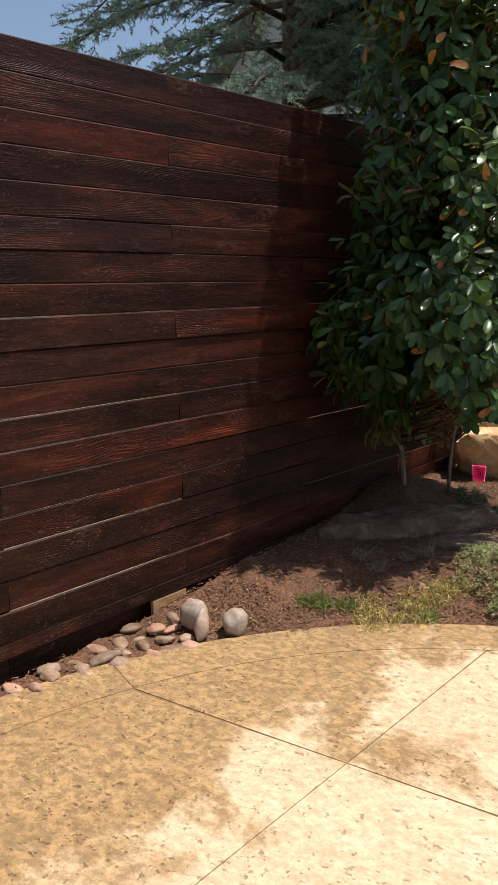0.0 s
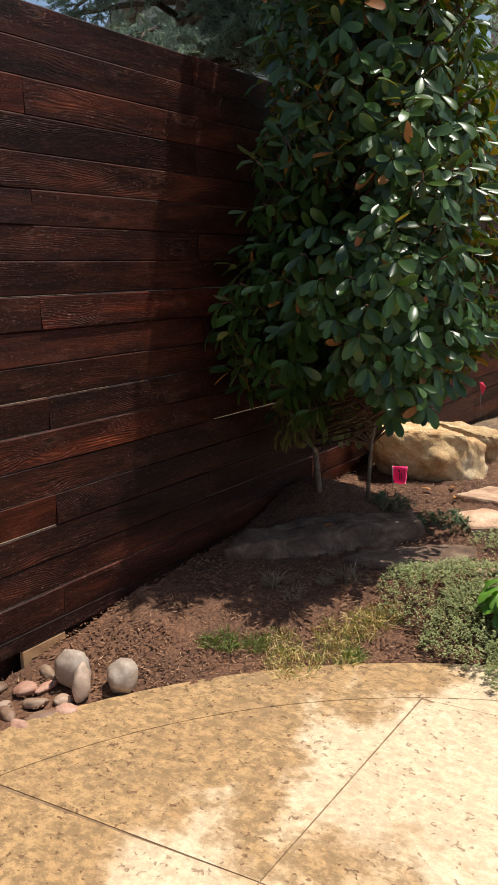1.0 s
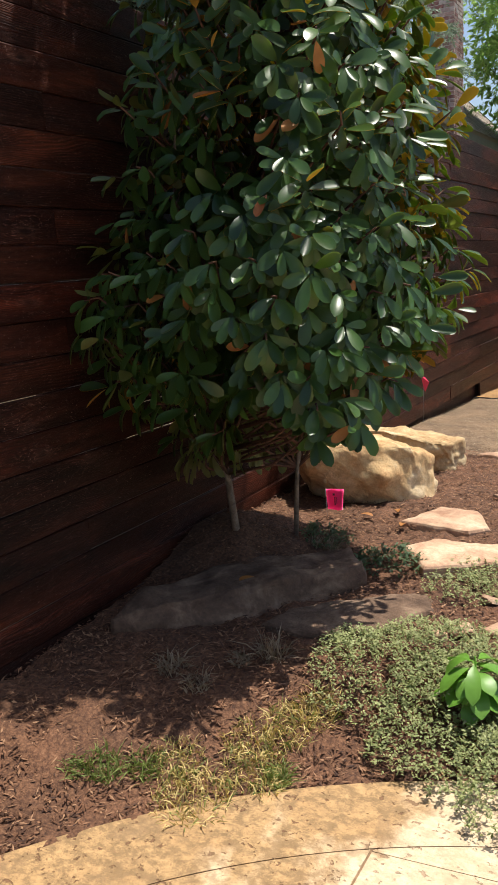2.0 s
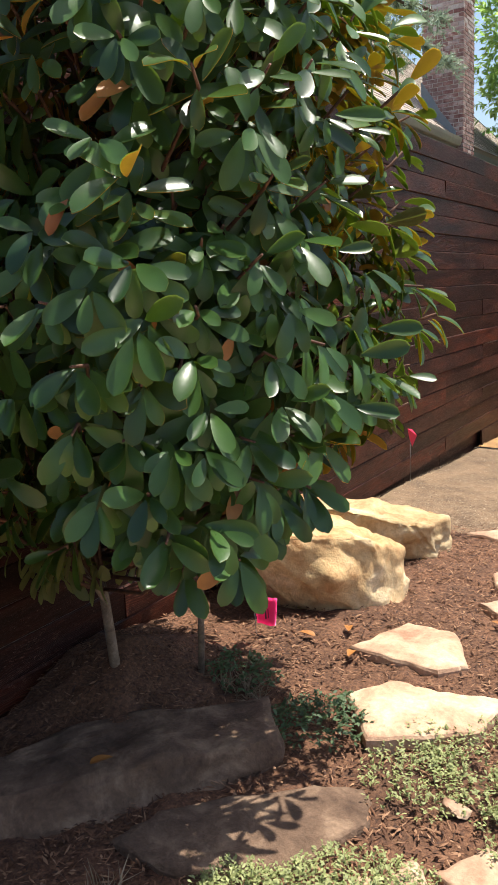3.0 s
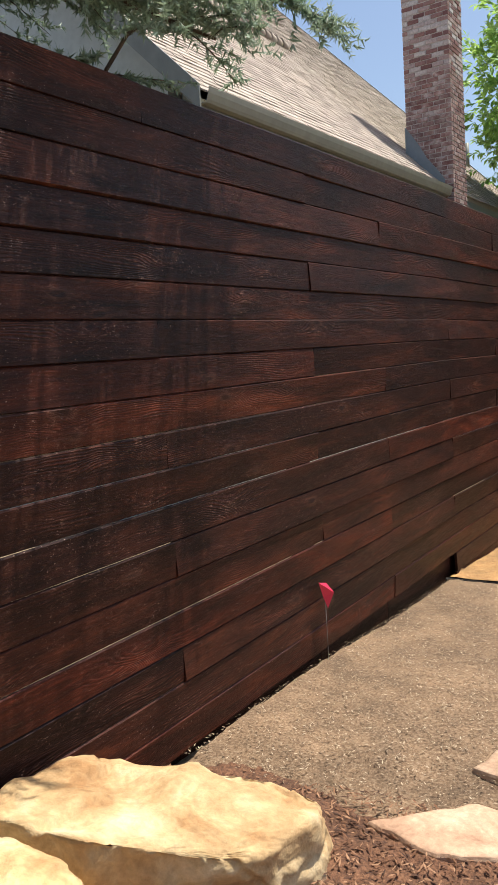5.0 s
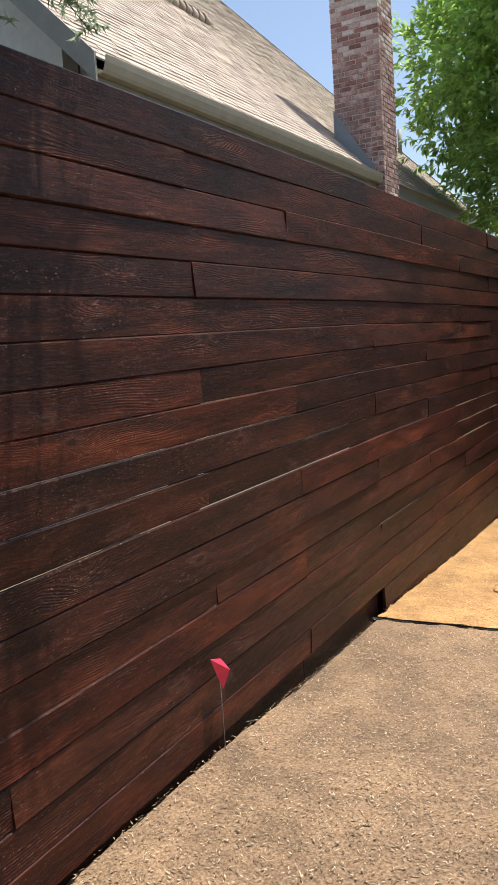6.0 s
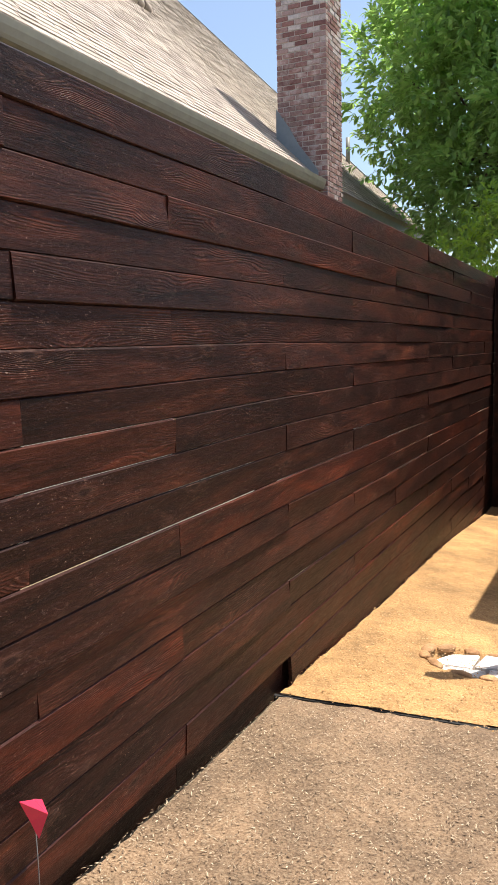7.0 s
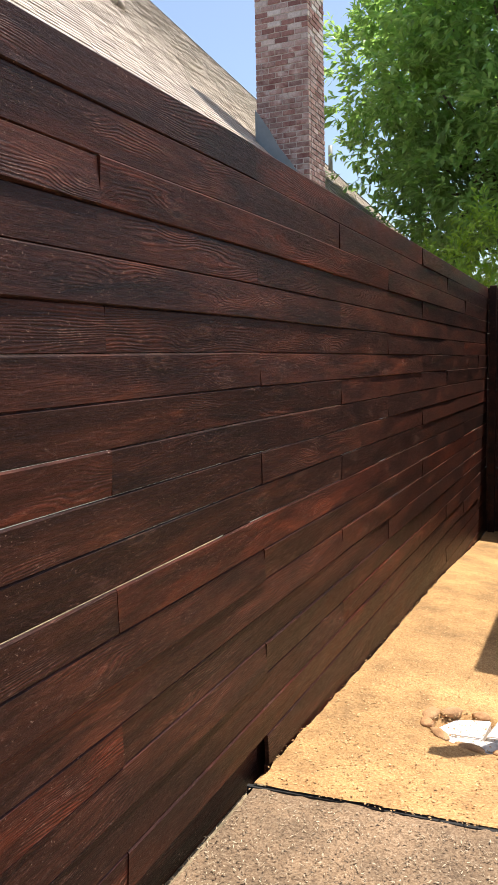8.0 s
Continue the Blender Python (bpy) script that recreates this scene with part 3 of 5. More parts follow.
def build_chimney():
    x0, x1, y0, y1, z0, z1 = -3.24, -2.46, 18.72, 19.402, -0.7, 8.6
    ch = empty("chimney", "tall chimney of old mixed red and whitewashed brick", "chimney")
    part("core", box(bmesh.new(), (x0 + 0.008, y0 + 0.008, z0), (x1 - 0.008, y1 - 0.008, z1)), MORTAR, ch)
    bh, bl, bw = 0.062, 0.186, 0.087
    course = 0.075

    def brick_mesh(lx, ly):
        bm = bmesh.new()
        box(bm, (-lx / 2, -ly / 2, -bh / 2), (lx / 2, ly / 2, bh / 2), 0.005)
        me = bpy.data.meshes.new("brick")
        bm.to_mesh(me)
        bm.free()
        me.materials.append(BRICK_M)
        return me

    front = [brick_mesh(bl, bw), brick_mesh(bw, bw)]
    side = [brick_mesh(bw, bl), brick_mesh(bw, bw)]
    rnd = random.Random(9)
    verts, faces = [], []
    count = 0
    c = 0
    z = 3.0
    while z < z1:
        for face in ("front", "side"):
            a, n = (x0, 4) if face == "front" else (y0 + 0.1, 3)
            lengths = [bl] * n if c % 2 else [bw] + [bl] * (n - 1) + [bw]
            for L in lengths:
                mid = a + L / 2
                a += L + 0.012
                out = rnd.uniform(-0.004, 0.005)
                pos = (mid, y0 + bw / 2 - out, z) if face == "front" else (x1 - bw / 2 + out, mid, z)
                me = (front if face == "front" else side)[0 if L == bl else 1]
                if count < 300 and 3.9 < z < 5.9:
                    o = new("brick", me)
                    o.parent = ch
                    o.location = pos
                    o.rotation_euler = (0, rnd.uniform(-0.01, 0.01), 0)
                    count += 1
                else:
                    k = len(verts)
                    verts += [(v.co.x + pos[0], v.co.y + pos[1], v.co.z + pos[2]) for v in me.vertices]
                    faces += [[k + i for i in f.vertices] for f in me.polygons]
        z += course
        c += 1
    tagged(pieces("bricks", verts, faces, BRICK_ISLAND, ch), kind="stuff")
    bm = bmesh.new()
    ring = [(x0 - 0.02, roof_z(x0) + 0.45), (x0 - 0.02, roof_z(x0) - 0.1), (-2.6, roof_z(-2.6) - 0.1), (-2.6, roof_z(-2.6) + 0.12), (-2.75, roof_z(-2.75) + 0.18), (-2.9, roof_z(-2.9) + 0.22), (-3.05, roof_z(-3.05) + 0.34)]
    f = bm.faces.new([bm.verts.new((x, y0 - 0.012, z)) for x, z in ring])
    ext = bmesh.ops.extrude_face_region(bm, geom=[f])
    for v in ext["geom"]:
        if isinstance(v, bmesh.types.BMVert):
            v.co.y += 0.01
    bmesh.ops.recalc_face_normals(bm, faces=bm.faces)
    part("flashing", bm, LEAD, ch, "blue-grey sheet metal flashing")
    return ch


def brick_island():
    m = Mat("old_mixed_brick_joined", 0.9)
    c = m.ramp(m.island(), (0.0, (0.17, 0.08, 0.075)), (0.35, (0.28, 0.15, 0.135)), (0.6, (0.40, 0.30, 0.28)), (1.0, (0.56, 0.53, 0.52)))
    c = m.mix(0.6, c, m.ramp(m.noise(30, 5), (0.3, 0.55), (0.7, 1.3)), "MULTIPLY")
    m.color(c)
    m.bump(m.noise(70, 4), 0.5, 0.005)
    return m.m


BRICK_ISLAND = brick_island()
build_chimney()


# ---- unseen wall, added to close the yard's other side and shade the far end ----
STUCCO = paint("cream_wall_paint", (0.55, 0.50, 0.42), 0.8)
tagged(obj("wall_east", box(bmesh.new(), (1.33, 13.82, -1.0), (1.58, 18.33, 3.0)), STUCCO), "unseen plain cream wall added to shade the far side of the yard", "wall", kind="structure")


# ---- boulders ----
def stone_mesh(points, seed, amp=0.03, freq=3.0, cuts=3, fine=True, knobs=()):
    bm = bmesh.new()
    for p in points:
        bm.verts.new(p)
    bmesh.ops.convex_hull(bm, input=bm.verts)
    bmesh.ops.delete(bm, geom=[v for v in bm.verts if not v.link_faces], context="VERTS")
    bmesh.ops.triangulate(bm, faces=bm.faces)
    bmesh.ops.subdivide_edges(bm, edges=bm.edges, cuts=cuts, use_grid_fill=True)
    bmesh.ops.triangulate(bm, faces=bm.faces)
    for _ in range(1):
        bmesh.ops.smooth_vert(bm, verts=bm.verts, factor=0.08, use_axis_x=True, use_axis_y=True, use_axis_z=True)
    if fine:
        bmesh.ops.subdivide_edges(bm, edges=bm.edges, cuts=2, use_grid_fill=True)
    bm.normal_update()
    for v in bm.verts:
        p = v.co * freq + Vector((seed * 7.3, seed * 1.7, 0))
        d = noise.fractal(p, 0.9, 2.2, 5) * amp
        q = Vector((p.x * 0.6, p.y * 0.6, p.z * 2.2))
        d += amp * 0.9 * (abs(noise.noise(q * 1.3)) - 0.25)
        d += amp * 0.8 * max(0.0, noise.noise(Vector((p.x * 1.1, p.y * 1.1 + 4, p.z * 0.9))) - 0.15)
        cell = noise.cell(Vector((p.x * 0.9 + p.z * 0.4, p.y * 0.9, p.z * 1.6)))
        for kx, ky, kz, kr, kh in knobs:
            d += kh * math.exp(-((v.co - Vector((kx, ky, kz))).length / kr) ** 2)
        v.co += v.normal * (d + amp * 0.7 * (cell - 0.5))
    for f in bm.faces:
        f.smooth = True
    return bm


big = [(0.26, 6.19, 0.34), (0.36, 6.19, 0.41), (0.50, 6.33, 0.40), (0.66, 6.49, 0.385), (0.78, 6.57, 0.345), (0.84, 6.70, 0.28), (0.83, 6.82, 0.24), (0.62, 6.87, 0.30),
       (0.46, 6.87, 0.34), (0.25, 6.84, 0.36), (0.05, 6.72, 0.36), (0.06, 6.40, 0.36), (0.27, 6.23, 0.26), (0.40, 6.31, 0.13), (0.54, 6.40, 0.02), (0.78, 6.50, 0.00),
       (0.86, 6.64, -0.02), (0.86, 6.80, -0.04), (0.50, 6.95, -0.06), (0.05, 6.85, -0.06), (0.15, 6.50, -0.04)]
tagged(obj("boulder", stone_mesh(big, 1, 0.019, 6.0, 4, knobs=((0.63, 6.43, 0.20, 0.055, 0.075), (0.42, 6.24, 0.33, 0.06, 0.02))), BOULDER), "large pale yellow sandstone boulder with a shaded undercut face", "boulder", "boulders in the mulch bed")
back = [(0.06, 6.82, 0.38), (0.22, 6.85, 0.395), (0.46, 6.94, 0.35), (0.70, 7.17, 0.235), (0.79, 7.30, 0.20), (0.82, 7.50, 0.20), (0.76, 7.63, 0.18), (0.50, 7.60, 0.22),
        (0.25, 7.36, 0.285), (0.06, 7.30, 0.29), (0.46, 7.02, 0.0), (0.72, 7.24, 0.02), (0.81, 7.33, 0.02), (0.86, 7.52, -0.03), (0.80, 7.67, -0.04), (0.30, 7.62, -0.06),
        (0.06, 7.30, -0.06), (0.06, 6.90, -0.06)]
tagged(obj("boulder", stone_mesh(back, 2, 0.022, 6.5, 4), BOULDER), "yellow sandstone boulder with a dark weathered end", "boulder", "boulders in the mulch bed")
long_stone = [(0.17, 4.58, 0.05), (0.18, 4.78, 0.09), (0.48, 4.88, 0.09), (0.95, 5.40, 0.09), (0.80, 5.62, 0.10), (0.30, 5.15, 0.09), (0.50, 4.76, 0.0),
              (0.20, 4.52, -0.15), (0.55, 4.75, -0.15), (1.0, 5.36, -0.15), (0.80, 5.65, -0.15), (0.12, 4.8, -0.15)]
tagged(obj("edging_stone", stone_mesh(long_stone, 3, 0.016, 6.0, 4), DUSTY_SHADED), "long low sandstone edging stone in the tree's shade", "stone")


# ---- flagstones ----
def flagstone(ring, thick, seed):
    cx, cy = sum(p[0] for p in ring) / len(ring), sum(p[1] for p in ring) / len(ring)
    z = ground_z(cx, cy) + 0.012
    rnd = random.Random(seed)
    edge = []
    for i, p in enumerate(ring):
        q = ring[(i + 1) % len(ring)]
        for s in range(6):
            u = s / 6
            edge.append((p[0] + (q[0] - p[0]) * u + rnd.uniform(-0.007, 0.007), p[1] + (q[1] - p[1]) * u + rnd.uniform(-0.007, 0.007)))
    bm = bmesh.new()
    rings = []
    for scale, dz in ((1.0, -0.06), (1.0, thick - 0.012), (0.97, thick - 0.003), (0.88, thick), (0.66, thick + 0.004), (0.4, thick + 0.004), (0.15, thick + 0.003)):
        row = []
        for x, y in edge:
            px, py = cx + (x - cx) * scale, cy + (y - cy) * scale
            row.append(bm.verts.new((px, py, z + dz + (0.006 * noise.fractal(Vector((px * 9, py * 9, seed)), 0.9, 2.2, 3) if dz > 0 else 0))))
        rings.append(row)
    n = len(edge)
    for a, b in zip(rings, rings[1:]):
        for k in range(n):
            bm.faces.new((a[k], a[(k + 1) % n], b[(k + 1) % n], b[k]))
    bm.faces.new(rings[-1])
    bmesh.ops.recalc_face_normals(bm, faces=bm.faces)
    for f in bm.faces:
        f.smooth = f.normal.z > 0.7
    return bm


STONES = [
    [(0.87, 6.1), (0.99, 6.4), (1.2, 6.4), (1.32, 6.14), (1.24, 6.04)],
    [(1.0, 5.8), (1.1, 5.95), (1.27, 5.95), (1.5, 5.99), (1.47, 5.75), (1.17, 5.56)],
    [(0.72, 4.86), (0.76, 5.02), (1.08, 5.32), (1.26, 5.39), (1.32, 5.24), (1.18, 4.98), (0.95, 4.84)],
    [(1.14, 7.16), (1.21, 7.27), (1.5, 7.34), (1.52, 7.0), (1.22, 6.95)],
    [(1.19, 6.75), (1.32, 6.88), (1.62, 6.84), (1.58, 6.52), (1.41, 6.56)],
    [(0.83, 7.80), (0.93, 7.90), (1.11, 8.06), (1.32, 8.04), (1.28, 7.82), (1.08, 7.74)],
    [(1.16, 7.58), (1.30, 7.70), (1.52, 7.62), (1.5, 7.43), (1.2, 7.42)],
    [(1.01, 8.29), (1.06, 8.47), (1.35, 8.5), (1.36, 8.22)],
    [(1.52, 5.15), (1.62, 5.30), (1.9, 5.25), (1.8, 5.05)],
]
# the third slab takes the darker stone, with the tree's shade painted in
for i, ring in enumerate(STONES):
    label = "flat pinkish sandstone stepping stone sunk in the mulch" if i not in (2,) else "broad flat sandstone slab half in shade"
    tagged(obj("stepping_stone", flagstone(ring, 0.010 if i != 1 else 0.020, i + 3), DUSTY_SHADED if i == 2 else FLAG), label, "stepping stone", "stepping stones in the bed")


# ---- river rocks beside the patio ----
def pebble(x, y, sx, sy, sz, turn, tilt, seed, material, label, up=0.0):
    bm = bmesh.new()
    bmesh.ops.create_icosphere(bm, subdivisions=3, radius=1)
    for v in bm.verts:
        v.co *= 1 + 0.30 * noise.fractal(v.co * 0.8 + Vector((seed * 3.7, 0, 0)), 1.0, 2.0, 3)
    for f in bm.faces:
        f.smooth = True
    m = pose(0, 0, 0, tilt, 0, turn) @ Matrix.Diagonal((sx, sy, sz, 1))
    bmesh.ops.transform(bm, matrix=m, verts=bm.verts)
    low = min(v.co.z for v in bm.verts)
    ob = obj("river_rock", bm, material)
    ob.location = (x, y, ground_z(x, y) - low - 0.02 + up)
    return tagged(ob, label, "rock", "river rocks by the patio")


PALE = rock("pale_river_rock", (0.36, 0.27, 0.20), (0.48, 0.39, 0.31), (0.60, 0.53, 0.45), 6.0, 0.55, 0.004)
RED = rock("reddish_river_rock", (0.30, 0.16, 0.11), (0.42, 0.25, 0.18), (0.52, 0.35, 0.27), 8.0, 0.6, 0.005)
pebble(0.27, 3.42, 0.075, 0.06, 0.085, 30, 10, 1, PALE, "large smooth cream river rock")
pebble(0.37, 3.37, 0.034, 0.05, 0.082, 20, -8, 2, PALE, "tall cream river rock standing on end")
pebble(0.46, 3.50, 0.062, 0.075, 0.070, 60, 14, 3, PALE, "smooth whitish egg-shaped river rock")
rnd = random.Random(21)
SMALL = [(0.14, 3.27, 0.05), (0.18, 2.92, 0.055), (0.17, 2.80, 0.045), (0.31, 3.10, 0.05), (0.33, 3.20, 0.045), (0.26, 2.93, 0.05), (0.38, 3.27, 0.045), (0.10, 3.08, 0.05),
         (0.13, 3.40, 0.04), (0.07, 2.96, 0.04), (0.22, 3.12, 0.04), (0.12, 2.66, 0.05), (0.17, 2.56, 0.05), (0.24, 3.24, 0.035), (0.10, 2.82, 0.035), (0.24, 3.03, 0.03),
         (0.32, 3.31, 0.04), (0.05, 2.7, 0.04), (0.19, 3.34, 0.035), (0.14, 3.16, 0.03), (0.22, 2.78, 0.035), (0.08, 2.5, 0.05), (0.03, 3.2, 0.04), (0.19, 3.02, 0.035)]
for i, (x, y, r) in enumerate(SMALL):
    pebble(x, y, r * rnd.uniform(0.9, 1.7), r * rnd.uniform(0.55, 1.0), r * rnd.uniform(0.35, 0.6), rnd.uniform(0, 180), rnd.uniform(-15, 15), i + 10,
           (RED, PEBBLE, PEBBLE)[i % 3], "small rounded reddish-brown river rock" if i % 3 == 0 else "small rounded grey-tan river rock")
def broken_stone(x, y, r, seed, material, label, group):
    rnd = random.Random(seed)
    z = ground_z(x, y)
    pts = []
    for i in range(12):
        a, t = i * 2.4, rnd.uniform(-0.6, 1.0)
        w = r * rnd.uniform(0.75, 1.15)
        pts.append((x + w * math.cos(a), y + 0.8 * w * math.sin(a), z + r * (0.3 + 0.75 * t)))
    return tagged(obj("stone", stone_mesh(pts, seed, r * 0.14, 16.0, 1), material), label, "stone", group)


for x, y, r in ((1.5, 5.40, 0.05), (1.46, 5.10, 0.06), (1.40, 5.02, 0.045)):
    broken_stone(x, y, r, int(x * 90), FLAG, "rough pinkish broken stone among the ground cover", "stones in the ground cover")

# wooden offcut under the fence
bm = box(bmesh.new(), (-0.018, 3.38, -0.2), (0.004, 3.62, -0.075), 0.003)
RAW = rock("raw_tan_wood", (0.30, 0.17, 0.08), (0.42, 0.26, 0.13), (0.5, 0.33, 0.18), 5.0, 0.7, 0.003)
tagged(obj("wood_offcut", bm, RAW), "short raw tan board under the fence", "board")


# ---- loose bark, chips and grit ----
def chips(name, count, place, size, material, label, seed, lift=0.004):
    rng = np.random.default_rng(seed)
    verts, faces = [], []
    n = 0
    while n < count:
        x, y = place(rng)
        if x is None:
            continue
        n += 1
        L, W, T = size[0] * rng.uniform(0.4, 1.4), size[1] * rng.uniform(0.5, 1.4), size[1] * rng.uniform(0.2, 0.5)
        q = Euler((rng.uniform(-0.4, 0.4), rng.uniform(-0.4, 0.4), rng.uniform(0, 6.3)))
        z = ground_z(x, y) + lift + abs(rng.normal(0, 0.005))
        m = q.to_matrix()
        k = len(verts)
        for c in ((-L, 0, 0), (0, -W, 0), (L, 0, 0), (0, W, 0), (0, 0, T)):
            verts.append(tuple(Vector((x, y, z)) + m @ Vector(c)))
        faces += [(k, k + 1, k + 4), (k + 1, k + 2, k + 4), (k + 2, k + 3, k + 4), (k + 3, k, k + 4), (k, k + 3, k + 2, k + 1)]
    return tagged(pieces(name, verts, faces, material), label, name.replace("_", " "), kind="stuff")


def chip_material(name, *cols):
    m = Mat(name, 0.85)
    m.color(m.ramp(m.island(), *[(i / (len(cols) - 1), c) for i, c in enumerate(cols)]))
    m.bump(m.noise(150, 3), 0.4, 0.002)
    return m.m


def in_bed(rng):
    x, y = rng.uniform(0.0, 2.2), rng.uniform(2.4, 8.0)
    if in_patio(x, y, R_EDGE + 0.01) or y > 7.8 + 0.25 * x or (y > 5.2 and rng.random() < 0.25) or (x < 0.42 and y < 3.45 and rng.random() < 0.7):
        return None, None
    return x, y


def on_grit(rng):
    x, y = rng.uniform(0.0, 1.6), rng.uniform(7.9, 10.92)
    return (x, y) if y > 7.7 + 0.25 * x else (None, None)


def on_granite(rng):
    return rng.uniform(0.0, 1.6), rng.uniform(10.95, 15.0)


BARK_CHIPS = chip_material("bark_chips", (0.040, 0.017, 0.009), (0.11, 0.047, 0.022), (0.19, 0.088, 0.044), (0.32, 0.18, 0.10))
chips("bark_mulch", 30000, in_bed, (0.015, 0.0035), BARK_CHIPS, "shredded brown bark mulch", 5)
chips("wood_chips", 15000, on_grit, (0.0085, 0.0023), chip_material("pale_chips", (0.10, 0.065, 0.04), (0.19, 0.13, 0.08), (0.30, 0.22, 0.14), (0.46, 0.37, 0.26)), "small pale wood chips on grey-brown soil", 6)
chips("granite_grains", 9000, on_granite, (0.006, 0.005), chip_material("granite_grain", (0.26, 0.14, 0.055), (0.38, 0.215, 0.085), (0.55, 0.36, 0.18)), "loose orange granite grains", 7, 0.016)


# ---- leaves ----
def leaf_shape(length, width, bend, fold, two_sided=0.0014, stations=9):
    """A pointed leaf with a folded midrib; the second sheet is its underside."""
    us = np.linspace(0, 1, stations)
    us = 1 - (1 - us) ** 1.25
    prof = np.interp(us, [0, 0.15, 0.4, 0.65, 0.85, 0.95, 1.0], [0.06, 0.44, 0.82, 1.0, 0.84, 0.56, 0.06]) * width / 2
    verts, faces, mats = [], [], []
    for side in range(2 if two_sided else 1):
        base = len(verts)
        for u, w in zip(us, prof):
            z = -bend * u * u * length - side * two_sided
            x = u * length * (1 - 0.25 * bend * u)
            verts += [(x, -w, z + fold * w), (x, 0, z), (x, w, z + fold * w)]
        for i in range(stations - 1):
            a = base + 3 * i
            for k in (0, 1):
                f = (a + k, a + k + 3, a + k + 4, a + k + 1)
                faces.append(f if side == 0 else f[::-1])
                mats.append(side)
    return np.array(verts), faces, mats


class Leaves:
    def __init__(self):
        self.v, self.f, self.m, self.n = [], [], [], 0

    def add(self, shape, matrix, dead=False, under=1):
        v, f, m = shape
        a = np.array(matrix)
        self.v.append(v @ a[:3, :3].T + a[:3, 3])
        self.f += [[k + self.n for k in face] for face in f]
        self.m += [2 if dead and k == 0 else under if k == 1 else k for k in m]
        self.n += len(v)

    def build(self, name, mats, parent=None):
        return pieces(name, np.concatenate(self.v), self.f, mats, parent, self.m, smooth=True)


def leaf_pose(at, d, up, scale=1.0):
    d = Vector(d).normalized()
    n = Vector(up) - d * d.dot(Vector(up))
    if n.length < 1e-3:
        n = Vector((0, 0, 1))
    n.normalize()
    y = n.cross(d)
    m = Matrix((d, y, n)).transposed() * scale
    m = m.to_4x4()
    m.translation = at
    return m


TOP_LEAF = leaf_material("magnolia_leaf_top", (0.011, 0.037, 0.012), (0.062, 0.132, 0.030), 0.33, (0.42, 0.62, 0.06), 0.20, 0.42)
UNDER_LEAF = leaf_material("magnolia_leaf_underside", (0.42, 0.19, 0.05), (0.74, 0.42, 0.09), 0.6, (0.98, 0.56, 0.06), 0.48)
UNDER_GREEN = leaf_material("magnolia_leaf_dull_underside", (0.085, 0.095, 0.032), (0.17, 0.165, 0.055), 0.55, (0.42, 0.55, 0.07), 0.35)
DEAD_LEAF = leaf_material("dry_magnolia_leaf", (0.30, 0.11, 0.03), (0.46, 0.20, 0.05), 0.5, (0.45, 0.2, 0.04), 0.15)


